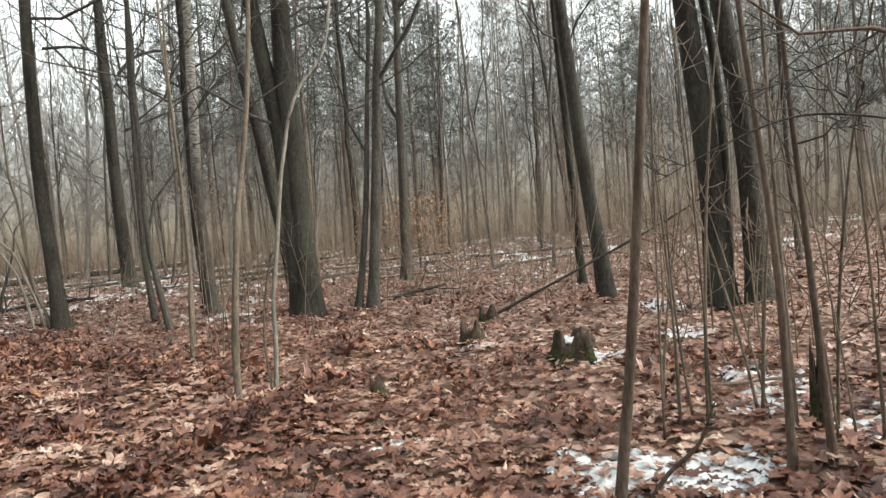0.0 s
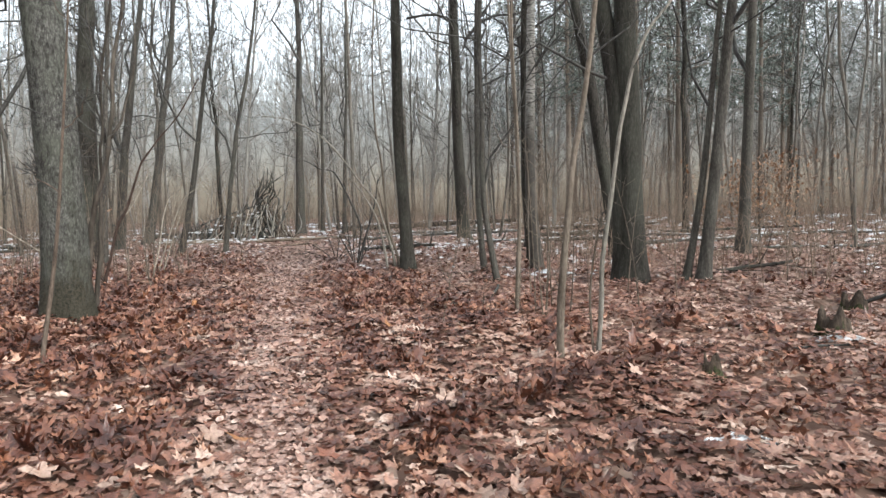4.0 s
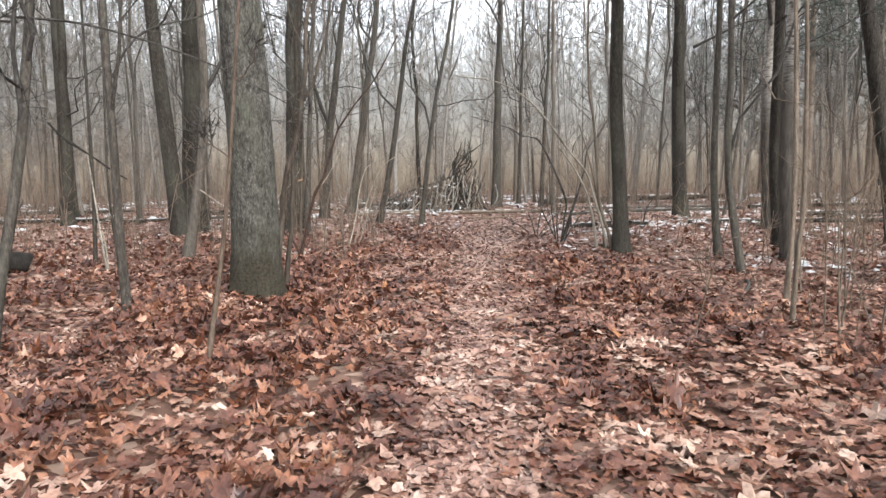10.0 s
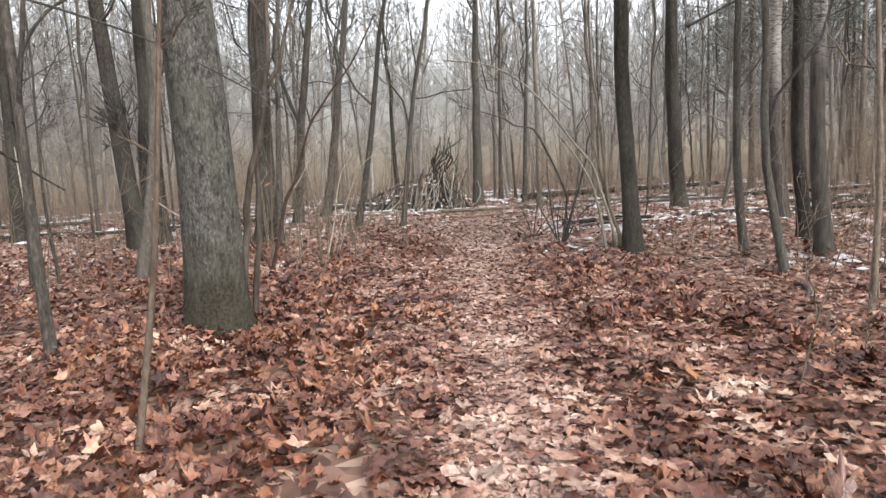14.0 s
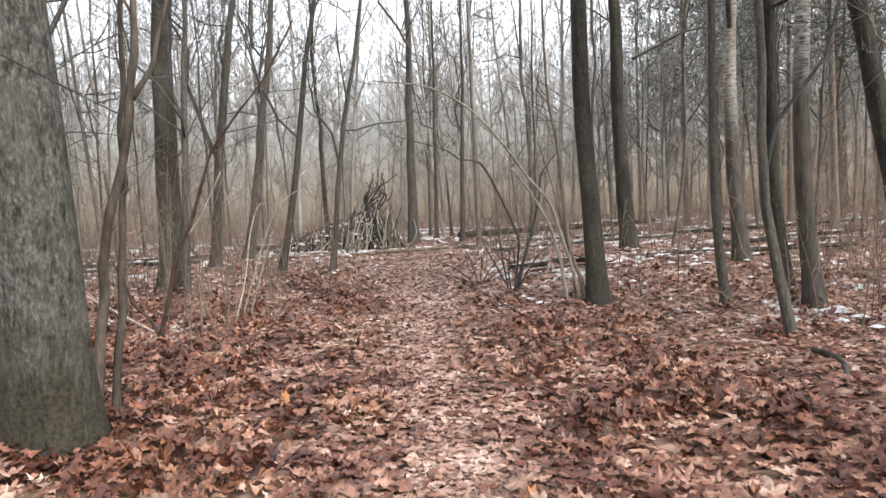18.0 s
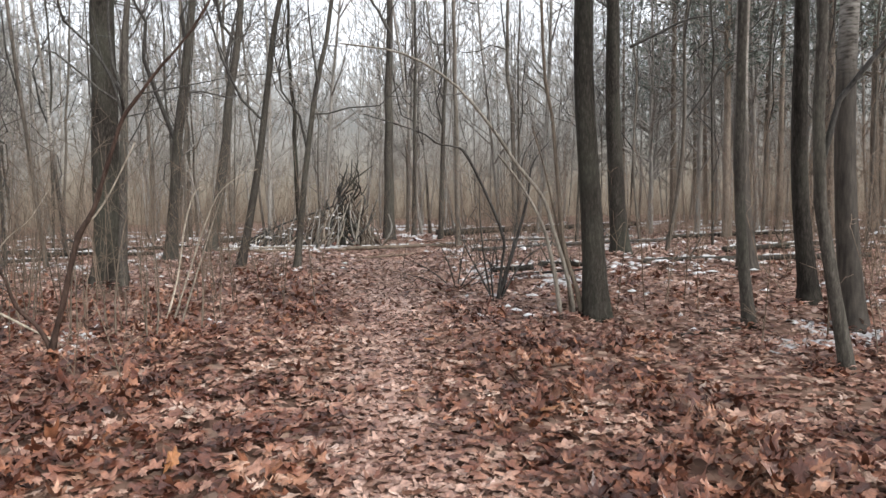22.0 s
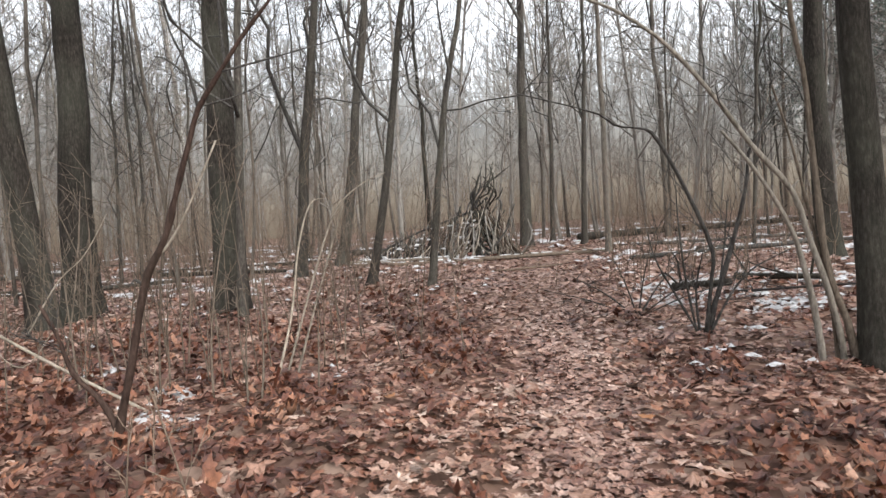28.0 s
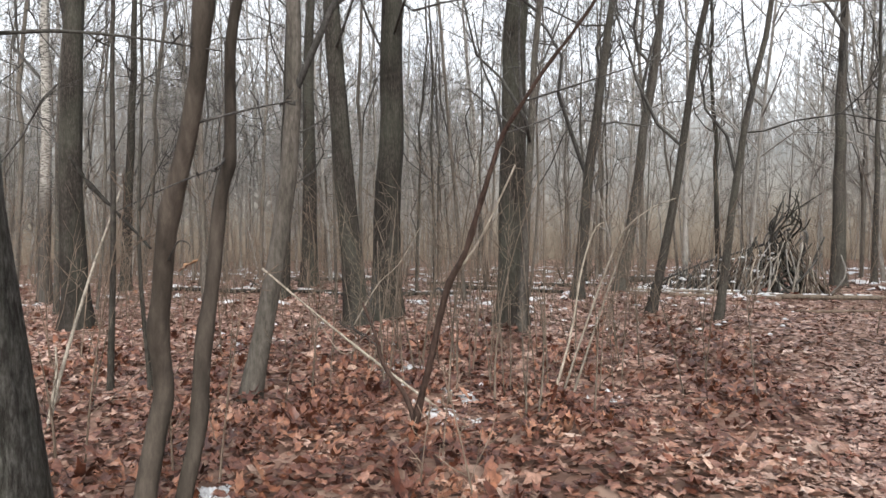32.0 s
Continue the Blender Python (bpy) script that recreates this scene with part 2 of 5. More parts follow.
CURLED = leaf_material("curled_leaves", [
    (0.0, (0.036, 0.011, 0.007)), (0.25, (0.078, 0.026, 0.016)), (0.5, (0.15, 0.056, 0.033)), (0.72, (0.26, 0.112, 0.062)), (0.9, (0.37, 0.2, 0.13)), (1.0, (0.5, 0.33, 0.25))])
HELD = leaf_material("dry_beech_leaves", [(0.0, (0.16, 0.075, 0.035)), (0.5, (0.26, 0.13, 0.06)), (1.0, (0.34, 0.19, 0.1))])
# greens paled and greyed to carry haze, as the pines stand far off
NEEDLE = leaf_material("pine_needles", [(0.0, (0.07, 0.09, 0.077)), (0.5, (0.108, 0.13, 0.112)), (1.0, (0.15, 0.174, 0.152))], 0.6)


def soil_material():
    mat, nt, bsdf = material("forest_floor", 0.9, 0.15)
    cells = nt.nodes.new("ShaderNodeTexVoronoi")
    cells.inputs["Scale"].default_value = 9.0
    geo = nt.nodes.new("ShaderNodeNewGeometry")
    nt.links.new(geo.outputs["Position"], cells.inputs["Vector"])
    sep = nt.nodes.new("ShaderNodeSeparateColor")
    nt.links.new(cells.outputs["Color"], sep.inputs["Color"])
    leafy = ramp(nt, sep.outputs[0], [(0.0, (0.07, 0.037, 0.028)), (0.4, (0.16, 0.092, 0.07)), (0.75, (0.28, 0.175, 0.134)), (1.0, (0.4, 0.28, 0.22))])
    patch = ramp(nt, noise_tex(nt, 0.35, detail=5), [(0.4, (0, 0, 0)), (0.62, (1, 1, 1))])
    col = mixed(nt, patch, leafy, mixed(nt, 0.4, leafy, (0.1, 0.07, 0.05)))
    nt.links.new(col, bsdf.inputs["Base Color"])
    bumped(nt, bsdf, cells.outputs["Distance"], 0.6, 0.04)
    return mat


SOIL = soil_material()


def snow_material():
    mat, nt, bsdf = material("old_snow", 0.6, 0.4)
    n = noise_tex(nt, 14, detail=5)
    nt.links.new(ramp(nt, n, [(0.3, (0.34, 0.33, 0.325)), (0.6, (0.6, 0.6, 0.61))]), bsdf.inputs["Base Color"])
    bumped(nt, bsdf, n, 0.5, 0.02)
    bsdf.inputs["Subsurface Weight"].default_value = 0.0
    return mat


SNOW = snow_material()
MOSS, _nt, _b = material("moss", 0.95, 0.1)
_nt.links.new(ramp(_nt, noise_tex(_nt, 30, detail=5), [(0.3, (0.014, 0.014, 0.008)), (0.55, (0.036, 0.038, 0.018)), (0.75, (0.08, 0.076, 0.04))]), _b.inputs["Base Color"])
bumped(_nt, _b, noise_tex(_nt, 60, detail=4), 0.8, 0.02)
ROT, _nt, _b = material("rotten_wood", 0.9, 0.15)
_nt.links.new(ramp(_nt, noise_tex(_nt, 25, (1, 1, 0.3), 5), [(0.3, (0.018, 0.013, 0.01)), (0.55, (0.055, 0.04, 0.03)), (0.75, (0.12, 0.09, 0.065))]), _b.inputs["Base Color"])
bumped(_nt, _b, noise_tex(_nt, 40, (1, 1, 0.3), 4), 0.9, 0.02)


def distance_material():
    """Far woods in winter air on a glowing sheet: streaks of trunks, brown below, lightened to grey above as painted
    haze, that thin out into bare tops.
    """
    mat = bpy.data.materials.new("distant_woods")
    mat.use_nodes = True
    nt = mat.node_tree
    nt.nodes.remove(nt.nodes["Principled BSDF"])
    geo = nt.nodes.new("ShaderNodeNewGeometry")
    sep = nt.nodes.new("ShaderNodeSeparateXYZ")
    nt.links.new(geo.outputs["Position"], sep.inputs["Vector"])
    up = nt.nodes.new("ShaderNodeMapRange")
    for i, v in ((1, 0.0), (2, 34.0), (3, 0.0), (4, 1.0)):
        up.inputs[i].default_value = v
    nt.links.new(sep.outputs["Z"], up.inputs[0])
    # haze painted by height: lighter and bluer upwards
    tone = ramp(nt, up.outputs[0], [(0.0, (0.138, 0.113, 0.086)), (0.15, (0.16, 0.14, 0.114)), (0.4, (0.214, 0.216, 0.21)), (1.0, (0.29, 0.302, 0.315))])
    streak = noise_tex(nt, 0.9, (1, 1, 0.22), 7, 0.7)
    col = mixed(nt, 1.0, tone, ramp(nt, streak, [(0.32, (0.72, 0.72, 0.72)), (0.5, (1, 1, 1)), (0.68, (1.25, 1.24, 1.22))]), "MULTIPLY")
    # the sheet glows with this colour and takes no light from the sky
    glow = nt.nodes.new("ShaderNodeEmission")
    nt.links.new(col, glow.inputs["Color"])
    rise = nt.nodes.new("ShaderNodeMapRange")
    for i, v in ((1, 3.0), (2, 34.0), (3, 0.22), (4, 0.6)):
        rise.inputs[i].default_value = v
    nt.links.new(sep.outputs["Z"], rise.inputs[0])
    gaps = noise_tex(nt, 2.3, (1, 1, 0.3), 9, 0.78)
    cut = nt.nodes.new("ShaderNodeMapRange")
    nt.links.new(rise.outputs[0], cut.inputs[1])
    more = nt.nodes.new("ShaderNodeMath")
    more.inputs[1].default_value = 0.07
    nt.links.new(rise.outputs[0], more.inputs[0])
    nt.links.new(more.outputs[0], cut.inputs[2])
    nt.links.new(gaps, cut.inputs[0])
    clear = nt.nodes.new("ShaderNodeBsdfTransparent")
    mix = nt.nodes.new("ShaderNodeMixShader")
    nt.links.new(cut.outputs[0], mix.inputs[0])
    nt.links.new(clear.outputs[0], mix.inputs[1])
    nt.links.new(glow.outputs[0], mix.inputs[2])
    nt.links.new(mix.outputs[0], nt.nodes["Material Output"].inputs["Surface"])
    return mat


DISTANCE = distance_material()

# ---- ground shape ----
WAY = ((0.4, -2.0), (-0.3, 1.0), (-1.4, 4.3), (-1.95, 5.9), (-2.45, 8.0), (-3.3, 10.6), (-4.25, 14.3), (-5.9, 20.7), (-7.0, 25.0), (-8.0, 31.0))


def way_distance(x, y):
    """Metres from the trodden path, for numbers or arrays."""
    best = np.full(np.shape(x), 1e9)
    for (ax, ay), (bx, by) in zip(WAY, WAY[1:]):
        dx, dy = bx - ax, by - ay
        k = np.clip(((x - ax) * dx + (y - ay) * dy) / (dx * dx + dy * dy), 0, 1)
        best = np.minimum(best, np.hypot(x - ax - k * dx, y - ay - k * dy))
    return best


def ground_z(x, y):
    """The height of the forest floor: gentle swells, small heaps of leaves beside the path."""
    x, y = np.asarray(x, float), np.asarray(y, float)
    swell = 0.03 * np.sin(0.31 * x + 1.1) * np.cos(0.27 * y + 0.4) + 0.02 * np.sin(0.8 * x - 0.6 * y)
    heap = (np.sin(2.3 * x + 1.7 * np.sin(1.1 * y)) + np.sin(2.7 * y + 1.3 * np.sin(1.4 * x + 2)) + 0.8 * np.sin(5.1 * x + 3.7 * y + 2 * np.sin(2.1 * y - x))
            + 0.6 * np.sin(7.3 * x - 6.1 * y + 1.5 * np.sin(3.3 * x)))
    d = way_distance(x, y)
    side = 1 - np.exp(-(d / 0.55) ** 2)
    return 0.06 + swell + side * (0.027 * heap + 0.02) + 0.18 * np.exp(-((x + 0.6) ** 2 + (y - 22) ** 2) / 30)


def walk_distance(x, y):
    ax, ay, bx, by = 0.0, 0.0, -3.0, 8.0
    dx, dy = bx - ax, by - ay
    k = np.clip(((x - ax) * dx + (y - ay) * dy) / (dx * dx + dy * dy), 0, 1)
    return np.hypot(x - ax - k * dx, y - ay - k * dy)


# ---- mesh helpers ----
def mesh_of(name, verts, faces, mat, smooth=True):
    """A mesh from arrays: verts (n, 3), faces (m, 3 or 4)."""
    me = bpy.data.meshes.new(name)
    verts, faces = np.asarray(verts, np.float32).reshape(-1, 3), np.asarray(faces, np.int32)
    m, k = faces.shape
    me.vertices.add(len(verts))
    me.vertices.foreach_set("co", verts.ravel())
    me.loops.add(m * k)
    me.loops.foreach_set("vertex_index", faces.ravel())
    me.polygons.add(m)
    me.polygons.foreach_set("loop_start", np.arange(m, dtype=np.int32) * k)
    me.polygons.foreach_set("use_smooth", np.full(m, smooth))
    me.update(calc_edges=True)
    me.materials.append(mat)
    return me


def tubes(points, radii, sides):
    """Verts and quads of many tubes at once: points (n, k, 3), radii (n, k)."""
    points, radii = np.asarray(points, float), np.asarray(radii, float)
    n, k, _ = points.shape
    axis = points[:, -1] - points[:, 0]
    axis /= np.linalg.norm(axis, axis=1, keepdims=True) + 1e-9
    ref = np.where(np.abs(axis[:, 2:3]) > 0.8, np.array([[1.0, 0, 0]]), np.array([[0, 0, 1.0]]))
    u = np.cross(axis, ref)
    u /= np.linalg.norm(u, axis=1, keepdims=True) + 1e-9
    v = np.cross(axis, u)
    a = np.arange(sides) * 2 * np.pi / sides
    ring = np.cos(a)[None, :, None] * u[:, None] + np.sin(a)[None, :, None] * v[:, None]
    verts = points[:, :, None] + radii[:, :, None, None] * ring[:, None]
    i = np.arange(n)[:, None, None] * k * sides + np.arange(k - 1)[None, :, None] * sides
    j = np.arange(sides)[None, None, :]
    j2 = (j + 1) % sides
    faces = np.stack([i + j, i + j2, i + sides + j2, i + sides + j], -1).reshape(-1, 4)
    return verts.reshape(-1, 3), faces


def joined(pieces):
    verts, faces, at = [], [], 0
    for v, f in pieces:
        verts.append(v)
        faces.append(f + at)
        at += len(v)
    return np.concatenate(verts), np.concatenate(faces)


def part(name, me, parent, label=""):
    ob = new(name, me)
    ob.parent = parent
    return tagged(ob, label) if label else ob


def thing(name, x, y, z=None, label="", category="", group="", kind=""):
    ob = new(name)
    ob.location = (x, y, float(ground_z(x, y)) if z is None else z)
    return tagged(ob, label, category, group, kind)


def sprout(rng, points, radii, count, length, spread, steps, rise=0.25, start=0.25):
    """Children of many stems: count on each, of about length times the parent's, leaving it at a wide angle."""
    n, k, _ = points.shape
    own = np.repeat(np.arange(n), count)
    f = rng.uniform(start, 0.98, len(own)) * (k - 1)
    i = np.minimum(f.astype(int), k - 2)
    w = (f - i)[:, None]
    base = points[own, i] * (1 - w) + points[own, i + 1] * w
    rad = radii[own, i] * (1 - w[:, 0]) + radii[own, i + 1] * w[:, 0]
    ahead = points[own, i + 1] - points[own, i]
    ahead /= np.linalg.norm(ahead, axis=1, keepdims=True) + 1e-9
    side = rng.normal(size=(len(own), 3))
    side -= (side * ahead).sum(1, keepdims=True) * ahead
    side /= np.linalg.norm(side, axis=1, keepdims=True) + 1e-9
    way = ahead * (1 - spread) + side * spread
    way /= np.linalg.norm(way, axis=1, keepdims=True)
    size = np.linalg.norm(points[own, -1] - points[own, 0], axis=1) * length * rng.uniform(0.5, 1.2, len(own)) * (1.15 - 0.5 * f / (k - 1))
    s = np.linspace(0, 1, steps)
    wob = rng.normal(scale=0.09, size=(len(own), steps, 3)).cumsum(1)
    wob -= wob[:, :1]
    pts = base[:, None] + size[:, None, None] * (way[:, None] * s[None, :, None] + wob * 0.5)
    pts[:, :, 2] += rise * size[:, None] * s[None] ** 2
    tip = np.minimum(rad * 0.62, 0.05)
    return pts, np.maximum(tip[:, None] * (1 - 0.8 * s[None]), 0.0032)


def trunk_mesh(rng, d, lean, upper, bend, height, bark, sides=14, rings=26, rough=0.05, flare=0.55, crook=0.0):
    """The trunk's mesh and its axis: it leans by lean up to the height bend, then by upper; roots spread at the foot."""
    h = np.concatenate([[-0.12, 0.0, 0.06, 0.14, 0.26, 0.42], np.linspace(0.65, height, rings - 6)])
    k = np.clip((h / max(bend, 0.3) - 0.5), 0, 1)
    k = k * k * (3 - 2 * k)
    fade = np.clip(1.4 - h / height, 0.25, 1)
    slope = np.stack([lean[0] * (1 - k) + upper[0] * k, lean[1] * (1 - k) + upper[1] * k], 1) * fade[:, None]
    off = np.zeros((len(h), 2))
    off[1:] = ((slope[1:] + slope[:-1]) / 2 * np.diff(h)[:, None]).cumsum(0)
    off -= off[1]
    ph = rng.uniform(0, 6.3, 6)
    wave = (0.0 if crook == 0 else 0.3 if d < 0.12 else 0.05) * d * np.stack([np.sin(h * 0.9 + ph[0]) + 0.5 * np.sin(h * 2.3 + ph[1]), np.sin(h * 0.8 + ph[2]) + 0.5 * np.sin(h * 2.1 + ph[3])], 1)
    grow = crook * np.clip((h - 0.8) / 3.5, 0, 1.6)
    kink = np.stack([np.sin(h * 1.25 + ph[1]) + 0.55 * np.sin(h * 2.9 + ph[4]), np.sin(h * 1.1 + ph[3]) + 0.55 * np.sin(h * 2.6 + ph[5])], 1)
    wave += grow[:, None] * kink
    wave -= wave[1]
    axis = np.stack([off[:, 0] + wave[:, 0], off[:, 1] + wave[:, 1], h], 1)
    r = d / 2 * (1 - 0.78 * np.clip(h / height, 0, 1) ** 0.85)
    a = np.arange(sides) * 2 * np.pi / sides
    foot = np.exp(-np.maximum(h, 0) / (0.34 * math.sqrt(d / 0.4) + 0.03))
    lobes = 0.5 + 0.5 * np.cos(a * 5 + ph[4]) * 0.8 + 0.2 * np.cos(a * 3 + ph[5])
    rad = r[:, None] * (1 + flare * foot[:, None] * (0.55 + 0.6 * lobes[None])) * (1 + rng.normal(scale=rough, size=(len(h), sides)))
    verts = axis[:, None] + np.stack([np.cos(a)[None] * rad, np.sin(a)[None] * rad, np.zeros_like(rad)], -1)
    n, s = len(h), sides
    i = np.arange(n - 1)[:, None] * s
    j = np.arange(s)[None]
    faces = np.stack([i + j, i + (j + 1) % s, i + s + (j + 1) % s, i + s + j], -1).reshape(-1, 4)
    return mesh_of("trunk", verts.reshape(-1, 3), faces, bark), axis[1:], r[1:]


TALK = {
    "oak": ("tree", "stout oak trunk with rough grey bark and mossy foot"),
    "dark": ("tree", "dark wet bare forest tree with furrowed bark"),
    "grey": ("tree", "slim bare grey-brown young forest tree"),
    "tan": ("sapling", "thin pale tan bare sapling in fallen leaves"),
    "beech": ("sapling", "smooth curved beech sapling with grey-brown bark"),
    "brown": ("sapling", "thin red-brown bare sapling in fallen leaves"),
    "mist": ("tree", "tall slim bare grey-brown tree back in the woods"),
    "birch": ("birch_tree", "slender birch with pale bark and dark marks"),
}


def tree(x, y, d, lean, upper, bend, height, kind, limbs=None, low=None, fine=1.0, label="", crook=None, split=True):
    """A bare tree that stands at x, y: d its thickness in metres, lean and upper its slant below and above the height bend."""
    rng = np.random.default_rng(int(abs(x * 731 + y * 977) * 10) % 100000)
    name, text = TALK[kind]
    top = thing(name, x, y, label=label or text, category="sapling" if name == "sapling" else "tree", group="bare forest trees")
    big = d > 0.2
    me, axis, r = trunk_mesh(rng, d, lean, upper, bend, height, BARK[kind], 18 if d > 0.35 else 12 if d > 0.12 else 8, 34 if big else 22,
                             0.018 if kind in ("oak", "dark") else 0.014, 0.42 if kind == "oak" else 0.5 if big else 0.4 if d > 0.12 else 0.25,
                             crook if crook is not None else {"oak": 0.0, "dark": 0.006, "grey": 0.016, "birch": 0.012, "tan": 0.02, "brown": 0.015, "mist": 0.014, "beech": 0.03}[kind])
    part("trunk", me, top)
    count = limbs if limbs is not None else 13 if big else 12 if d > 0.08 else 5
    first = low if low is not None else (3.2 if big else 2.2 if d > 0.12 else 1.2)
    hs = np.sort(first + (height * 0.98 - first) * rng.random(count) ** 0.75)
    P = np.stack([np.interp(hs, axis[:, 2], axis[:, c]) for c in range(3)], 1)
    R = np.interp(hs, axis[:, 2], r)
    az = rng.uniform(0, 2 * np.pi, count)
    el = rng.uniform(0.15, 0.95, count)
    size = ((0.12 + 0.16 * rng.random(count)) * height * (1.15 - 0.75 * hs / height) + 0.25) * (1 if d > 0.1 else 0.5)
    reach = np.minimum(R * 0.34, 0.03)
    if kind in ("grey", "birch", "mist") and d > 0.08:
        for q in (0, 2, 4):
            el[q], size[q], reach[q] = 1.2 + 0.1 * rng.random(), (0.3 - 0.04 * q) * height, R[q] * 0.5
    s = np.linspace(0, 1, 7)
    way = np.stack([np.cos(az) * np.cos(el), np.sin(az) * np.cos(el), np.sin(el)], 1)
    wob = rng.normal(scale=0.055, size=(count, 7, 3)).cumsum(1)
    wob -= wob[:, :1]
    pts = P[:, None] + size[:, None, None] * (way[:, None] * s[None, :, None] + wob)
    pts[:, :, 2] += 0.2 * size[:, None] * s[None] ** 2
    lr = reach[:, None] * (1 - 0.82 * s[None]) + 0.002
    limb_obs = [part("limb", mesh_of("limb", *tubes(pts[q:q + 1], lr[q:q + 1], 6), BARK[kind] if d < 0.1 else BARK["twig"]), top) for q in range(count)]
    m2, m3 = max(2, int(7 * fine)), max(2, int(8 * fine))
    c2, r2 = sprout(rng, pts, lr, m2, 0.45, 0.6, 4)
    c3, r3 = sprout(rng, c2, r2, m3, 0.55, 0.6, 2)
    if not split:
        tagged(part("twig_spray", mesh_of("twig_spray", *joined([tubes(c2, r2, 3), tubes(c3, r3, 3)]), BARK["twig"]), top), kind="stuff")
        return top
    for q in range(count):
        a, b = slice(q * m2, (q + 1) * m2), slice(q * m2 * m3, (q + 1) * m2 * m3)
        tagged(part("twig_spray", mesh_of("twig_spray", *joined([tubes(c2[a], r2[a], 3), tubes(c3[b], r3[b], 3)]), BARK["twig"]), limb_obs[q]), kind="stuff")
    return top


# ---- the trees beside the path, by their places ----
tree(2.42, 11.5, 0.44, (0.009, -0.002), (-0.019, 0.005), 2.0, 19, "dark")
tree(2.31, 11.55, 0.36, (-0.015, 0.004), (-0.14, 0.03), 2.6, 18, "dark")
tree(-1.65, 14.15, 0.280, (-0.070, -0.008), (0.029, 0.003), 2.8, 17, "dark")
tree(-0.66, 22.3, 0.410, (-0.044, -0.001), (-0.008, -0.000), 3.6, 20, "dark")
tree(6.63, 8.65, 0.263, (-0.068, 0.052), (-0.070, 0.053), 2.1, 17, "dark")
tree(7.70, 10.77, 0.182, (-0.031, 0.022), (-0.034, 0.024), 2.3, 12, "dark")
tree(3.55, 11.35, 0.21, (0.104, -0.034), (0.078, -0.026), 2.3, 15, "grey")
tree(3.3, 11.45, 0.133, (0.163, -0.049), (0.082, -0.025), 1.4, 9, "grey")
tree(6.24, 16.68, 0.302, (0.033, -0.013), (0.028, -0.011), 2.1, 14, "grey")
tree(6.85, 6.50, 0.366, (-0.029, 0.030), (-0.068, 0.071), 1.9, 17, "dark")
tree(7.17, 6.16, 0.309, (-0.020, 0.023), (-0.088, 0.102), 2.3, 17, "dark")
tree(7.31, 6.83, 0.155, (0.023, -0.024), (-0.090, 0.096), 2.8, 12, "dark")
tree(1.94, 2.57, 0.056, (0.081, -0.060), (0.099, -0.074), 1.6, 7, "brown")
tree(2.98, 1.85, 0.075, (0.039, -0.062), (0.067, -0.108), 1.3, 9, "brown")
tree(2.81, 2.31, 0.044, (0.002, -0.002), (-0.056, 0.068), 1.0, 5, "brown")
tree(2.96, 2.20, 0.042, (-0.029, 0.038), (-0.024, 0.032), 0.7, 4, "brown")
tree(3.25, 2.63, 0.032, (-0.012, 0.015), (-0.010, 0.013), 0.9, 5, "tan")
tree(0.39, 9.24, 0.06, (0.016, -0.001), (-0.026, 0.002), 1.9, 7, "tan")
tree(1.04, 13.8, 0.241, (-0.077, 0.008), (0.026, -0.003), 1.7, 15, "birch")
tree(-5.326, 8.302, 0.525, (0.092, -0.125), (-0.07, 0.004), 2.0, 25, "oak")
tree(-10.25, 16.78, 0.527, (0.034, 0.026), (0.023, 0.018), 2.9, 20, "dark")
tree(-12.9, 15.5, 0.442, (-0.049, -0.065), (-0.037, -0.049), 3.1, 18, "dark")
tree(-13.41, 16.62, 0.62, (0.011, 0.013), (0.011, 0.013), 3.3, 20, "dark")
tree(-8.80, 11.06, 0.2, (0.12, 0.147), (-0.01, -0.01), 2.4, 12, "mist", label="slim grey-brown tree with a leaning lower trunk", crook=0.006)
tree(-6.19, 7.19, 0.099, (-0.002, -0.002), (-0.002, -0.002), 1.9, 10, "grey")
tree(-5.91, 5.51, 0.102, (0.074, 0.112), (0.079, 0.120), 1.6, 9, "grey")
tree(-3.78, 5.56, 0.042, (0.127, 0.116), (0.085, 0.078), 0.9, 4, "brown")
tree(-16.84, 11.82, 0.496, (-0.009, -0.032), (0.007, 0.025), 3.3, 18, "dark")
tree(-20.14, 18.28, 0.388, (0.022, 0.027), (0.016, 0.019), 5.1, 16, "dark")
tree(-27.44, 16.35, 0.388, (0.020, 0.037), (0.014, 0.027), 5.7, 16, "dark")
tree(-13.21, 23.32, 0.343, (0.094, 0.058), (0.128, 0.079), 4.5, 16, "grey")
tree(-14.37, 27.53, 0.412, (0.149, 0.083), (0.122, 0.068), 4.0, 16, "grey")
tree(-9.87, 21.10, 0.210, (0.182, 0.090), (0.135, 0.067), 2.9, 14, "grey")
tree(-8.39, 21.04, 0.173, (0.110, 0.044), (0.183, 0.074), 3.1, 13, "grey")
tree(-9.51, 16.16, 0.156, (0.042, 0.029), (0.051, 0.035), 2.8, 12, "grey")
tree(-9.94, 10.17, 0.069, (0.000, 0.001), (0.008, 0.024), 1.6, 8, "grey")
tree(-9.78, 10.50, 0.050, (-0.037, -0.097), (0.009, 0.023), 1.3, 7, "grey")
tree(0.17, 11.74, 0.115, (-0.119, 0.036), (-0.025, 0.008), 1.5, 11, "grey")
tree(-0.04, 13.72, 0.131, (-0.104, 0.027), (0.013, -0.003), 1.2, 12, "grey")
tree(1.29, 18.92, 0.310, (-0.043, 0.011), (0.004, -0.001), 2.2, 17, "birch")
tree(1.05, 15.14, 0.227, (-0.090, 0.030), (0.010, -0.003), 1.5, 15, "dark")
tree(3.15, 16.03, 0.373, (-0.160, 0.073), (-0.147, 0.067), 2.5, 15, "dark")
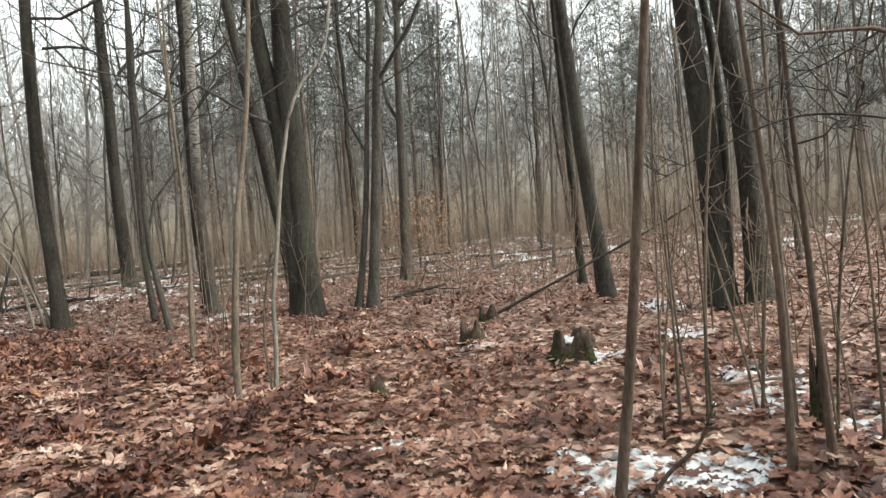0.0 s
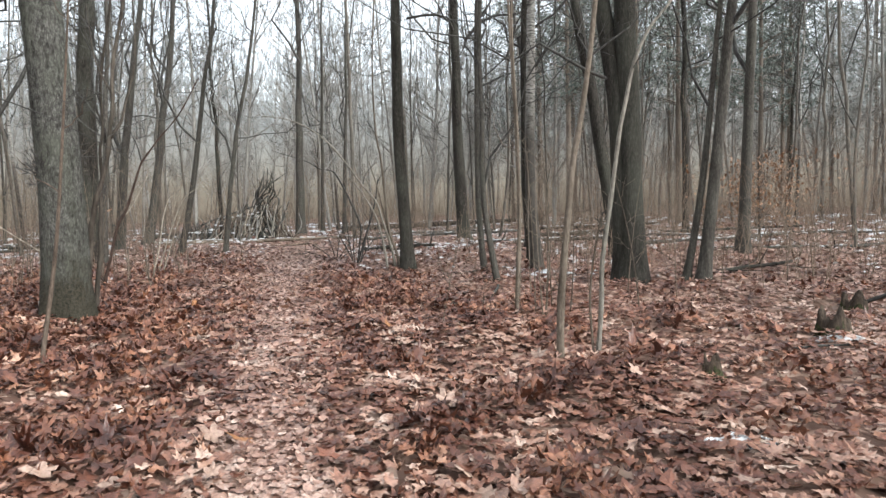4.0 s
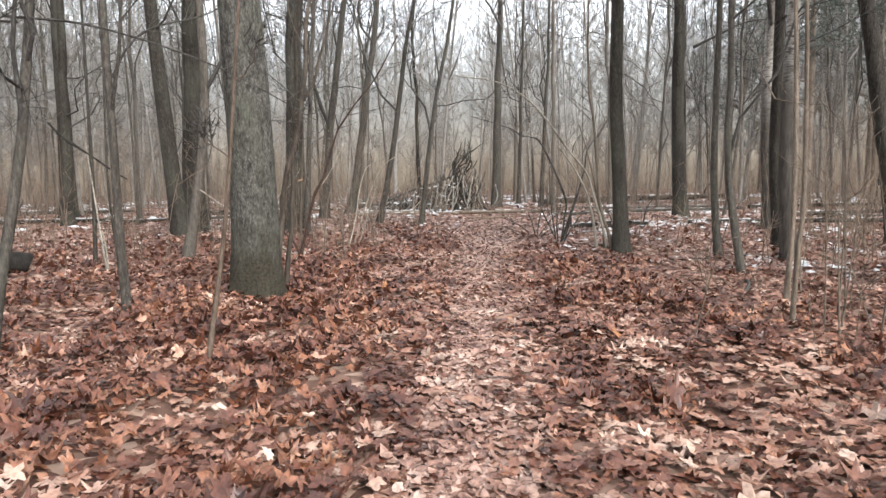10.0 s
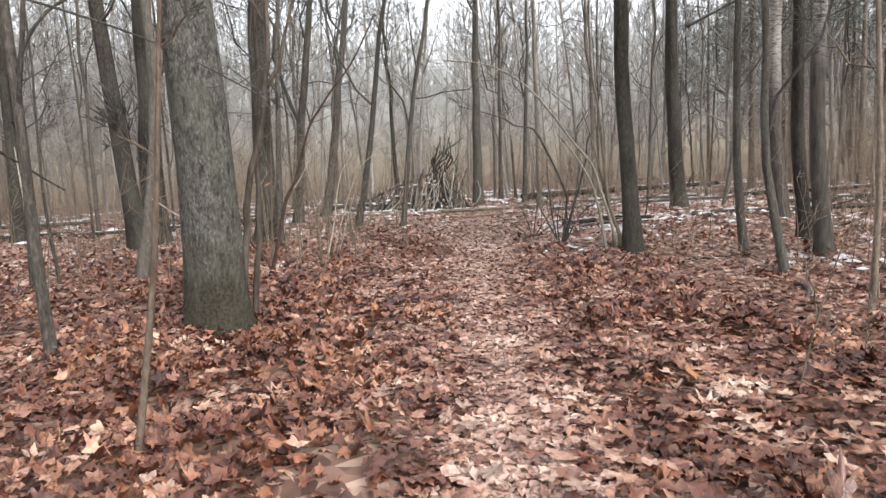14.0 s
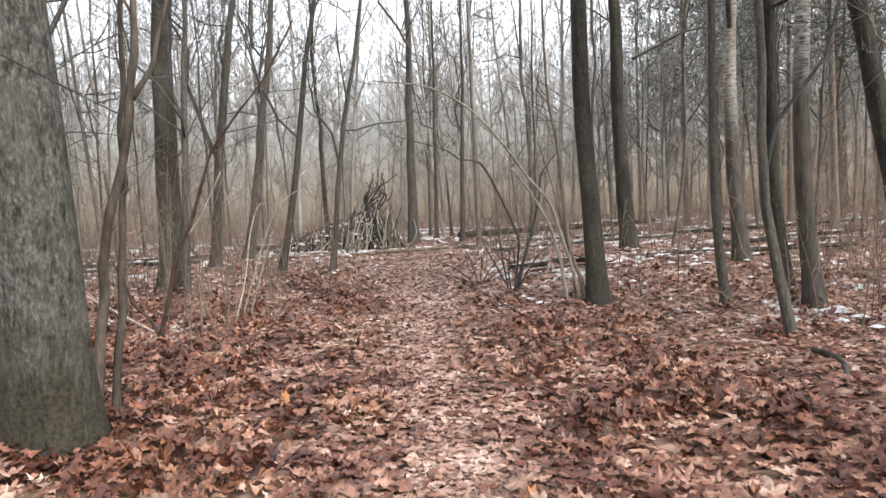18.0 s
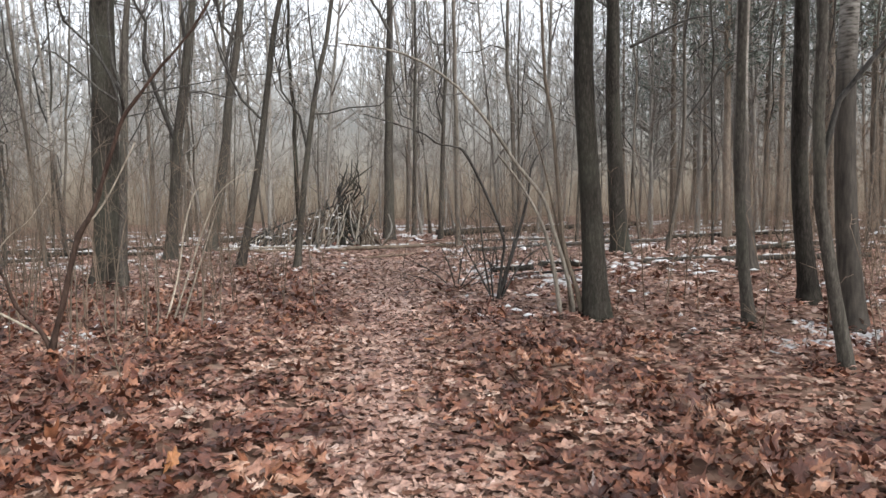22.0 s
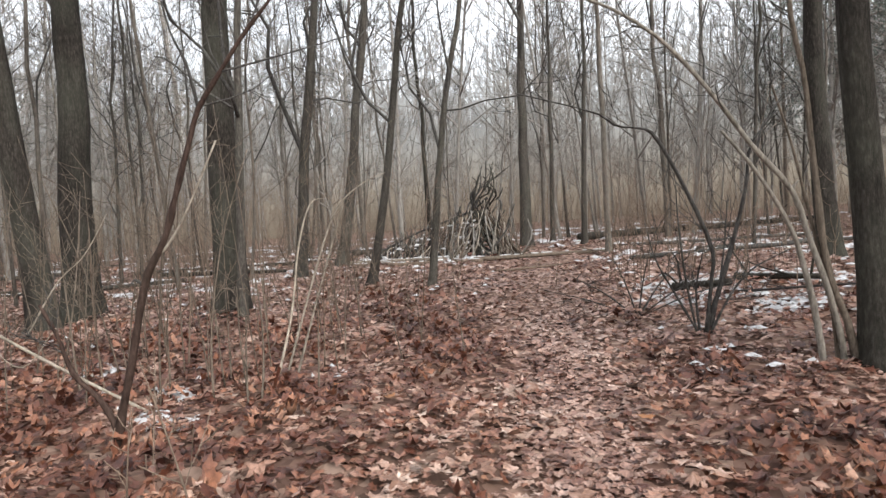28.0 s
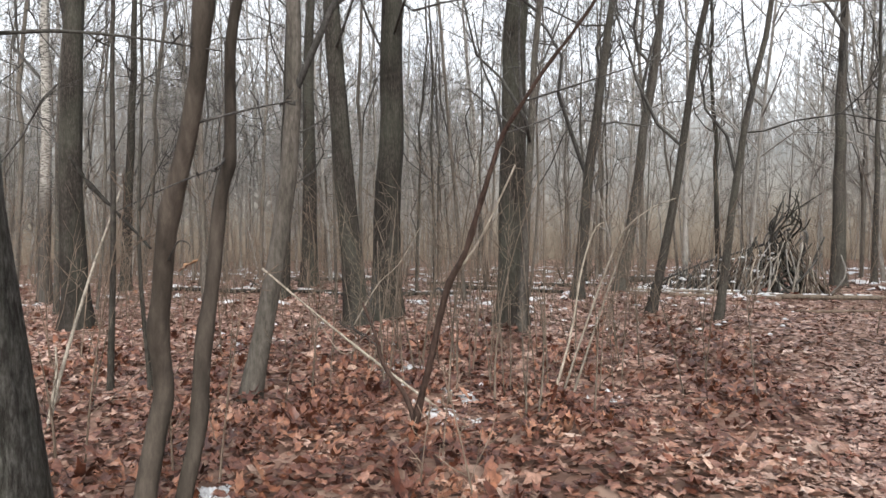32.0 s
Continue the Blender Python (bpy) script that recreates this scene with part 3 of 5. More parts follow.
tree(-9.49, 33.84, 0.483, (0.024, 0.006), (0.028, 0.007), 6.0, 18, "grey")
tree(-8.87, 36.04, 0.233, (0.026, 0.006), (0.036, 0.008), 7.6, 15, "grey")
tree(-7.10, 33.34, 0.233, (0.043, 0.008), (0.041, 0.007), 6.9, 15, "grey")
tree(-24.4, 13.1, 0.36, (0.0, 0.0), (0.005, 0.01), 3.0, 19, "birch")
tree(-24.69, 22.16, 0.669, (0.003, 0.005), (0.003, 0.005), 5.0, 18, "dark")


# ---- woods behind: trees of six growths, scattered ----
def scatter(rng, count, near, far, gap, taken, turn_a=18, turn_b=182):
    """Places round the walk, clear of the path, of the shelter and of one another."""
    out = []
    while len(out) < count:
        a = math.radians(rng.uniform(turn_a, turn_b))
        d = math.sqrt(rng.uniform(near * near, far * far))
        x, y = -1.5 + d * math.cos(a), 4.0 + d * math.sin(a)
        if way_distance(x, y) < 1.8 or (abs(x + 11) < 4.2 and abs(y - 28.5) < 3.5) or (abs(x + 11.5) < 7 and 9 < y < 28 and abs((x + 2.5) * 0.9 + (y - 7) * 0.42) < 1.8):
            continue
        if all((x - p) ** 2 + (y - q) ** 2 > gap * gap for p, q in taken):
            taken.append((x, y))
            out.append((x, y))
    return out


rng_woods = np.random.default_rng(7)
TAKEN = [(o.location.x, o.location.y) for o in scene.objects if o.type == "EMPTY"]
GROWTH = []
for spec in ((0.24, 0.02, 21, "mist"), (0.16, 0.035, 19, "mist"), (0.12, -0.03, 17, "grey"), (0.1, 0.06, 15, "mist"), (0.28, -0.015, 22, "dark"), (0.16, 0.03, 18, "birch"), (0.085, -0.05, 12, "mist")):
    GROWTH.append(spec)
PLACES = scatter(rng_woods, 96, 15, 42, 1.4, TAKEN)
firsts = {}
for i, (x, y) in enumerate(PLACES):
    g = i % 12
    g = 1 if g in (7, 8) else 3 if g in (9, 10) else 2 if g == 11 or (g == 5 and i > 30) else g
    d, sl, hh, kd = GROWTH[g]
    if g not in firsts:
        firsts[g] = tree(x, y, d, (sl, sl * 0.4), (sl * 0.6, -sl * 0.3), 3.0, hh, kd, crook=0.034, split=False)
    else:
        m = pose(x, y, float(ground_z(x, y)) - 0.05, rng_woods.normal() * 2.6, rng_woods.normal() * 2.6, rng_woods.uniform(0, 360)) @ Matrix.Diagonal((*[rng_woods.uniform(0.7, 1.15)] * 2, rng_woods.uniform(0.9, 1.15), 1))
        copy_thing(firsts[g], m)

for x, y in scatter(rng_woods, 26, 19, 44, 1.6, TAKEN, 112, 176):
    copy_thing(firsts[int(rng_woods.choice((0, 1, 1, 2, 3)))], pose(x, y, float(ground_z(x, y)) - 0.05, rng_woods.normal() * 2.6, rng_woods.normal() * 2.6, rng_woods.uniform(0, 360)) @ Matrix.Diagonal((1, 1, rng_woods.uniform(0.85, 1.1), 1)))

for i in range(26):
    a = math.radians(rng_woods.uniform(196, 344))
    r = rng_woods.uniform(7, 30)
    x, y = r * math.cos(a), r * math.sin(a)
    copy_thing(firsts[(0, 1, 2, 3, 4, 6)[i % 6]], pose(x, y, float(ground_z(x, y)), 0, 0, rng_woods.uniform(0, 360)))

# far woods, joined
rng_far = np.random.default_rng(11)


def far_woods():
    n = 660
    a = np.radians(np.where(np.arange(n) < 560, rng_far.uniform(5, 195, n), rng_far.uniform(132, 182, n)))
    a = a[(np.abs(np.degrees(a) - 117) > 9) | (np.arange(n) % 5 > 1)]
    n = len(a)
    d = np.sqrt(rng_far.uniform(33 ** 2, 94 ** 2, n))
    x, y = -1.5 + d * np.cos(a), 4 + d * np.sin(a)
    h = rng_far.uniform(13, 24, n)
    thick = rng_far.uniform(0.09, 0.26, n)
    s = np.linspace(0, 1, 7)
    slant = rng_far.normal(scale=0.07, size=(n, 2))
    P = np.zeros((n, 7, 3))
    P[:, :, 0] = x[:, None] + slant[:, :1] * h[:, None] * s + rng_far.normal(scale=0.07, size=(n, 7)).cumsum(1)
    P[:, :, 1] = y[:, None] + slant[:, 1:] * h[:, None] * s + rng_far.normal(scale=0.07, size=(n, 7)).cumsum(1)
    P[:, :, 2] = h[:, None] * s - 0.1
    R = thick[:, None] / 2 * (1 - 0.88 * s[None]) + 0.008
    c1, r1 = sprout(rng_far, P, R, 22, 0.2, 0.62, 3, 0.35, 0.16)
    c2, r2 = sprout(rng_far, c1, r1, 6, 0.6, 0.6, 2, 0.3, 0.15)
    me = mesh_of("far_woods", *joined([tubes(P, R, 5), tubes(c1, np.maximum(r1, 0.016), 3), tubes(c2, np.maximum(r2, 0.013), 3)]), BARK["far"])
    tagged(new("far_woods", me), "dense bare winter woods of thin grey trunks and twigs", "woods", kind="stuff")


far_woods()


def undergrowth(count, near, far, seed, low, high, thick, name, label, clear=1.6):
    """Thin upright shoots with side twigs, too many to count."""
    rng = np.random.default_rng(seed)
    a = np.radians(rng.uniform(12, 186, count))
    d = np.sqrt(rng.uniform(near ** 2, far ** 2, count))
    x, y = -1.8 + d * np.cos(a), 5 + d * np.sin(a)
    hut = (np.abs(x + 11) < 4.5) & (np.abs(y - 28) < 4)
    keep = (way_distance(x, y) > clear) & ~hut & (walk_distance(x, y) > 5.5) & ((near > 10) | (x > 1.2)) & (np.sin(0.5 * x + 1) * np.sin(0.43 * y) + rng.normal(scale=0.6, size=count) > -0.5)
    x, y = x[keep], y[keep]
    n = len(x)
    h = (low + (high - low) * rng.random(n) ** 1.7) * (1 + 0.45 * np.sin(0.37 * x + 1.3 * np.sin(0.21 * y)) * np.sin(0.29 * y + 0.8))
    s = np.linspace(0, 1, 5)
    P = np.zeros((n, 5, 3))
    slant = rng.normal(scale=0.19, size=(n, 2))
    for c, base in ((0, x), (1, y)):
        P[:, :, c] = base[:, None] + slant[:, c:c + 1] * h[:, None] * s[None] + rng.normal(scale=0.032, size=(n, 5)).cumsum(1) * h[:, None]
    P[:, :, 2] = ground_z(x, y)[:, None] - 0.05 + h[:, None] * s[None]
    R = (rng.uniform(0.5, 1.0, n) * thick)[:, None] * (1 - 0.8 * s[None]) + 0.0015
    c1, r1 = sprout(rng, P, R, 5, 0.36, 0.6, 3, 0.2)
    me = mesh_of(name, *joined([tubes(P, R, 3), tubes(c1, r1, 3)]), BARK["brush"])
    return tagged(new(name, me), label, "undergrowth", kind="stuff")


undergrowth(1500, 9, 16, 23, 0.8, 3.2, 0.008, "near_undergrowth", "thin brown bare shoots among the nearer trees", 3.4)
undergrowth(5600, 15, 42, 21, 1.0, 4.2, 0.010, "undergrowth", "thin brown bare shoots and brush under the trees")
undergrowth(5500, 40, 90, 22, 1.5, 6.0, 0.016, "far_undergrowth", "dense brown brush far back in the woods")

# ---- the floor ----
def floor():
    u = np.linspace(-1, 1, 300)
    xs = -2 + 22 * u + 380 * np.sign(u) * np.abs(u) ** 7
    ys = 10 + 22 * u + 380 * np.sign(u) * np.abs(u) ** 7
    X, Y = np.meshgrid(xs, ys)
    Z = ground_z(X, Y) * np.exp(-np.maximum(0, np.hypot(X, Y - 8) - 60) / 40)
    n = len(u)
    i = np.arange(n - 1)[:, None] * n + np.arange(n - 1)[None]
    faces = np.stack([i, i + 1, i + n + 1, i + n], -1).reshape(-1, 4)
    tagged(new("ground", mesh_of("ground", np.stack([X, Y, Z], -1).reshape(-1, 3), faces, SOIL)), "forest floor of dark soil under fallen leaves", "ground", kind="structure")


floor()


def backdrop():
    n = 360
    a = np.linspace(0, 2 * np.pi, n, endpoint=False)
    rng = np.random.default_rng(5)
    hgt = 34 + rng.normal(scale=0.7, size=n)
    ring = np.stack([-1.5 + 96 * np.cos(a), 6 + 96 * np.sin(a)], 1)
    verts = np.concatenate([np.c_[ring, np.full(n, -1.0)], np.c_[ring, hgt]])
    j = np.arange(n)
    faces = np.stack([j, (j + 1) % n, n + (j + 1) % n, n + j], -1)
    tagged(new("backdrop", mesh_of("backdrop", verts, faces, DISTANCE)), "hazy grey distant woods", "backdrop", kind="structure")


backdrop()


# ---- fallen leaves ----
def leaf_shape(kind):
    """Outline of a fallen leaf about 1 across: a toothed maple, a lobed oak, or plainer maples for further off."""
    count = (20, 14, 10, 7, 5)[kind]
    a = np.arange(count) * 2 * np.pi / count - np.pi / 2
    up = a - np.pi / 2
    if kind == 1:
        r = 0.47 + 0.09 * np.cos(7 * up)
        return np.stack([np.cos(a) * r * 0.8, np.sin(a) * r * 1.3], 1)
    lobes = np.abs(np.cos(2.5 * up))
    if kind == 0:
        r = 0.3 + 0.34 * lobes ** 1.3 + 0.04 * np.cos(10 * up)
    elif kind == 2:
        r = np.where(np.arange(count) % 2 == 1, 0.36, 0.63)
    else:
        r = 0.5 + 0.08 * np.cos(3 * a)
    return np.stack([np.cos(a) * r, np.sin(a) * r], 1)


def rough_patch(x, y):
    """Where the wind has heaped curled leaves: 0 on flat wet mats, 1 in the heaps."""
    f = (np.sin(3.1 * x + 1.9 * np.sin(1.7 * y + 0.4)) + np.sin(3.7 * y + 1.6 * np.sin(2.3 * x + 1.1)) + 0.9 * np.sin(6.3 * x - 4.1 * y + 1.8 * np.sin(1.9 * y))
         + 0.7 * np.sin(1.1 * x + 0.9 * y))
    away = way_distance(x, y)
    side = 1 - np.exp(-(away / 0.6) ** 2)
    east = np.clip((x + 0.33 * y + 0.2 - 1.0) / 2.0, 0, 1)
    west = np.clip((-x - 0.33 * y - 0.2 - 0.3) / 1.2, 0, 1)
    return np.clip(0.5 + 0.42 * f + 0.25 * west - 0.34 * east, 0, 1) * side


def leaf_batch(rng, x, y, z, size, kind, tilt, curl=1.0):
    """Verts and triangles of many curled leaves: a fan each, bent along the midrib and crumpled."""
    flat = leaf_shape(kind)
    k, n = len(flat), len(x)
    pts = np.concatenate([[[0, 0]], flat])
    P = np.repeat(pts[None], n, 0) * (1 + rng.normal(scale=0.1, size=(n, k + 1, 1))) * rng.uniform(0.68, 1.12, (n, 1, 2))
    cup = np.where(rng.random(n) < 0.12, rng.uniform(0.7, 1.6, n), rng.uniform(-0.5, 0.4, n)) * curl
    fold = rng.uniform(-0.5, 0.5, n) * curl
    roll = rng.uniform(-0.6, 0.6, n) * curl
    Z = cup[:, None] * (P ** 2).sum(2) + fold[:, None] * np.abs(P[:, :, 0]) + roll[:, None] * P[:, :, 0] * P[:, :, 1] + rng.normal(scale=0.06, size=(n, k + 1)) * curl
    V = np.concatenate([P, Z[:, :, None]], 2) * size[:, None, None]
    az, tx, ty = rng.uniform(0, 2 * np.pi, n), rng.normal(size=n) * tilt * (1 + 1.2 * (rng.random(n) < 0.12)), rng.normal(size=n) * tilt
    ca, sa = np.cos(az), np.sin(az)
    X1 = V[:, :, 0] * ca[:, None] - V[:, :, 1] * sa[:, None]
    Y1 = V[:, :, 0] * sa[:, None] + V[:, :, 1] * ca[:, None]
    Z1 = V[:, :, 2] + X1 * np.tan(np.clip(tx, -1.0, 1.0))[:, None] + Y1 * np.tan(np.clip(ty, -1.0, 1.0))[:, None]
    out = np.stack([X1 + x[:, None], Y1 + y[:, None], Z1 + z[:, None]], -1)
    i = np.arange(n)[:, None] * (k + 1)
    j = np.arange(k)[None]
    faces = np.stack([i + 0 * j, i + 1 + j, i + 1 + (j + 1) % k], -1).reshape(-1, 3)
    return out.reshape(-1, 3), faces


BARE = ((-2.68, 5.56, 0.2), (-3.48, 7.63, 0.17), (-0.11, 3.85, 0.18), (-1.4, 8.6, 0.12))


def litter():
    rng = np.random.default_rng(3)
    mats, heaps, trod, pale = [], [], [], []
    for near, far, dens, kinds, grow in ((0, 3, 450, (0, 1, 0), 0.82), (3, 6.5, 350, (2, 1, 2), 0.77), (6.5, 11, 205, (2, 3, 2), 0.9), (11, 18, 118, (3, 3), 1.08), (18, 33, 38, (4,), 1.6)):
        area = (2 * far + 6) * (2 * far + 10)
        n = int(dens * area)
        x = rng.uniform(-4.5 - far, 1.5 + far, n)
        y = rng.uniform(-1 - far, 9 + far, n)
        d = walk_distance(x, y)
        keep = (d >= near) & (d < far) & ((y > -1.5 + 0.3 * np.abs(x)) | ((rng.random(n) < 0.35) & (d < 9)))
        for bx, by, br in BARE:
            keep &= (np.hypot(x - bx, y - by) > br * rng.uniform(0.6, 1.3, n)) | (rng.random(n) < 0.2)
        x, y, d = x[keep], y[keep], d[keep]
        n = len(x)
        on = way_distance(x, y) < rng.uniform(0.08, 0.46, n) * np.where(y > 9, 1.25, 1.0)
        heap = rough_patch(x, y)
        lift = rng.random(n) ** 1.3
        z = ground_z(x, y) + 0.012 + lift * np.where(on, 0.02, 0.048 + 0.1 * heap if near < 11 else 0.035)
        size = rng.uniform(0.055, 0.13, n) * grow * np.where(on, 0.72, 1.0)
        curled = ~on & (heap + rng.normal(scale=0.2, size=n) > 0.61 + 0.06 * np.clip(d - 5, 0, 10))
        sel = rng.integers(0, len(kinds), n)
        # the share of pale leaves grows away from the walk, sooner to the east
        pale_share = rng.random(n) < np.maximum(0.62 * np.clip((d - 3) / 4, 0, 1) * np.clip((x + 0.33 * y + 1.5) / 2, 0.2, 1), 0.78 * np.clip((d - 6) / 6, 0, 1))
        for q, kd in enumerate(kinds):
            light = pale_share & (sel == q) & ~on & ~curled
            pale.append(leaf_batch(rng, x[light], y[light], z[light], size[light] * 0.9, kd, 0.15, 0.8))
            m = (sel == q) & ~on & ~curled & ~light
            mats.append(leaf_batch(rng, x[m], y[m], z[m], size[m], kd, 0.12 + 0.13 * heap[m], 0.75))
            m = (sel == q) & curled
            heaps.append(leaf_batch(rng, x[m], y[m], z[m], size[m] * 0.9, kd, 0.2 + 0.16 * heap[m], 1.25))
            m = (sel == q) & on
            trod.append(leaf_batch(rng, x[m], y[m], z[m], size[m], kd, 0.13, 0.7))
    n = 22000
    k = rng.integers(0, 7, n)
    w = rng.random(n)
    a, b = np.array(WAY)[k], np.array(WAY)[k + 1]
    x, y = a[:, 0] + (b - a)[:, 0] * w + rng.normal(scale=0.19, size=n), a[:, 1] + (b - a)[:, 1] * w + rng.normal(scale=0.06, size=n)
    ok = y < 17
    x, y = x[ok], y[ok]
    trod.append(leaf_batch(rng, x, y, ground_z(x, y) + 0.012 + 0.018 * rng.random(len(x)), rng.uniform(0.03, 0.085, len(x)), 3, 0.14, 0.8))
    tagged(new("leaf_litter", mesh_of("leaf_litter", *joined(mats), LEAF, True)), "thick layer of wet red-brown fallen maple leaves", "leaves", kind="stuff")
    tagged(new("leaf_heaps", mesh_of("leaf_heaps", *joined(heaps), CURLED, True)), "heaps of curled dark red-brown fallen leaves", "leaves", kind="stuff")
    tagged(new("pale_litter", mesh_of("pale_litter", *joined(pale), TRODDEN, True)), "pale fallen leaves, more of them away from the walk", "leaves", kind="stuff")
    tagged(new("path_litter", mesh_of("path_litter", *joined(trod), TRODDEN, True)), "pale trodden leaves along a narrow footpath", "leaves", kind="stuff")


litter()


def loose_leaves():
    """Single large leaves that lie on top, beside the path."""
    rng = np.random.default_rng(31)
    shapes = [mesh_of("leaf", *leaf_batch(rng, np.zeros(1), np.zeros(1), np.zeros(1), np.full(1, 0.11), k % 2, 0.05), LEAF, False) for k in range(8)]
    floor_ob = bpy.data.objects["ground"]
    tones = []
    for k, tone in enumerate(((0.34, 0.23, 0.18), (0.28, 0.16, 0.115), (0.2, 0.08, 0.05), (0.29, 0.13, 0.055))):
        mat, nt, bsdf = material("single_leaf", 0.5, 0.4)
        info = nt.nodes.new("ShaderNodeObjectInfo")
        col = ramp(nt, info.outputs["Random"], [(0.0, tuple(0.7 * c for c in tone)), (1.0, tuple(1.15 * c for c in tone))])
        col = mixed(nt, 1.0, col, ramp(nt, noise_tex(nt, 45, detail=3), [(0.3, (0.6, 0.56, 0.52)), (0.62, (1.05, 1.05, 1.05))]), "MULTIPLY")
        nt.links.new(col, bsdf.inputs["Base Color"])
        tones.append(mat)
    for k, me in enumerate(shapes):
        me.materials[0] = tones[(0, 3, 1, 1, 2, 0, 2, 1)[k]]
    for k in range(300):
        y = rng.uniform(2.0, 13.0)
        x = -0.33 * y + rng.normal(scale=1.9)
        ob = new("leaf", shapes[int(rng.integers(0, 8)) if rng.random() > 0.25 else 0])
        ob.parent = floor_ob
        ob.matrix_basis = pose(x, y, float(ground_z(x, y)) + rng.uniform(0.06, 0.085), rng.normal() * 14, rng.normal() * 14, rng.uniform(0, 360)) @ Matrix.Scale(rng.uniform(0.75, 1.25), 4)


loose_leaves()


# ---- things on the ground ----
def smooth_line(points, steps):
    """A rounded line through the points, in even steps."""
    p = np.asarray(points, float)
    q = np.concatenate([[2 * p[0] - p[1]], p, [2 * p[-1] - p[-2]]])
    f = np.linspace(0, len(p) - 1.0001, steps)
    i = f.astype(int)
    t = (f - i)[:, None]
    a, b, c, d = q[i], q[i + 1], q[i + 2], q[i + 3]
    return 0.5 * (2 * b + (c - a) * t + (2 * a - 5 * b + 4 * c - d) * t ** 2 + (3 * b - a - 3 * c + d) * t ** 3)


def rod(name, points, r0, r1, mat, steps=14, sides=8, knots=0.06, seed=1):
    """A mesh of one round stick through the points, thinning from r0 to r1, with closed ends."""
    rng = np.random.default_rng(seed)
    line = smooth_line(points, steps)
    r = np.linspace(r0, r1, steps) * (1 + rng.normal(scale=knots, size=steps))
    line = np.concatenate([line[:1], line, line[-1:]])
    r = np.concatenate([[r0 * 0.05], r, [r1 * 0.05]])
    return mesh_of(name, *tubes(line[None], r[None], sides), mat)


def sideways(right, pairs):
    """Points from (aside, up) pairs along the level direction right."""
    return [(right[0] * s, right[1] * s, h) for s, h in pairs]


def twigs_on(parent, seed, lines, radii, count, length, name="twig_spray", mat="twig", level2=3):
    rng = np.random.default_rng(seed)
    pts = np.stack([smooth_line(l, 7) for l in lines])
    rad = np.stack([np.linspace(r, r * 0.3, 7) for r in radii])
    c1, r1 = sprout(rng, pts, rad, count, length, 0.55, 5, 0.2)
    c2, r2 = sprout(rng, c1, r1, level2, 0.5, 0.55, 3, 0.2)
    return tagged(part(name, mesh_of(name, *joined([tubes(c1, r1, 4), tubes(c2, r2, 3)]), BARK[mat]), parent), kind="stuff")


# forked sapling with a dark leaning stem
fork = thing("forked_sapling", -6.62, 11.15, label="dark brown crooked forked sapling leaning over fallen leaves", category="sapling")
stem_a = [(0.03, 0.01, -0.08), (0.09, 0.03, 0.24), (0.18, 0.07, 0.6), (0.24, 0.1, 0.89), (0.32, 0.13, 1.18), (0.44, 0.17, 1.39), (0.54, 0.21, 1.71), (0.63, 0.25, 2.0), (0.7, 0.28, 2.21),
          (0.85, 0.33, 2.43), (1.0, 0.39, 2.65), (1.3, 0.52, 3.05), (1.6, 0.7, 3.7)]
stem_b = [(0.06, 0.02, 0.14), (0.02, 0.01, 0.27), (-0.05, -0.02, 0.4), (-0.18, -0.07, 0.56), (-0.26, -0.1, 0.82), (-0.34, -0.14, 1.02)]
part("stem", rod("stem", stem_a, 0.03, 0.011, BARK["russet"], 34, 10, 0.1, 4), fork)
part("stem", rod("stem", stem_b, 0.022, 0.011, BARK["russet"], 16, 8, 0.1, 5), fork)
for k, (line, r, bark) in enumerate((([(0.7, 0.28, 2.21), (0.65, 0.26, 2.49), (0.57, 0.22, 2.72), (0.5, 0.2, 3.1)], 0.012, "twig"), ([(-0.45, -0.18, 0.79), (-0.23, -0.09, 1.15), (-0.05, -0.02, 1.32), (0.11, 0.04, 1.58)], 0.006, "pale"),
                                     ([(-0.26, -0.1, 0.86), (-0.5, -0.2, 0.62), (-0.8, -0.3, 0.95)], 0.006, "pale"), ([(0.31, 0.12, 1.08), (0.24, 0.1, 1.14), (0.2, 0.08, 1.1)], 0.012, "twig"),
                                     ([(0.85, 0.33, 2.43), (1.2, 0.45, 2.5), (1.7, 0.65, 2.62)], 0.009, "twig"))):
    part("branch", rod("branch", line, r, r * 0.35, BARK[bark], 12, 6, 0.08, 410 + k), fork)
twigs_on(fork, 41, [stem_a[6:], stem_b[2:]], [0.014, 0.01], 7, 0.4)
part("branch", rod("branch", [(0.38, 0.15, 1.28), (0.46, 0.18, 1.36), (0.58, 0.23, 1.56), (0.79, 0.31, 2.0)], 0.01, 0.006, BARK["pale"], 14, 6, 0.06, 9), fork, "pale split branch")

# long pale stick that leans into the fork
stick = thing("leaning_stick", -7.1, 11.95, label="long pale barkless stick leaning on a forked sapling", category="stick")
part("shaft", rod("shaft", [(0, 0, 0.02), (-0.6, -0.5, 0.6), (-1.25, -1.0, 1.26)], 0.014, 0.009, BARK["pale"], 16, 7, 0.05, 6), stick)
stick = thing("leaning_stick", -8.75, 9.32, label="white barkless bent branch leaning in the air", category="stick")
part("shaft", rod("shaft", [(0, 0, -0.05), (-0.3, 0.2, 0.45), (-0.85, 0.6, 1.25), (-1.5, 1.08, 2.08)], 0.019, 0.009, BARK["pale"], 18, 7, 0.05, 7), stick)
part("shaft", rod("shaft", [(0.02, 0, 0), (-0.12, 0.1, 0.4), (-0.2, 0.12, 0.62)], 0.016, 0.008, BARK["pale"], 10, 6, 0.05, 8), stick)


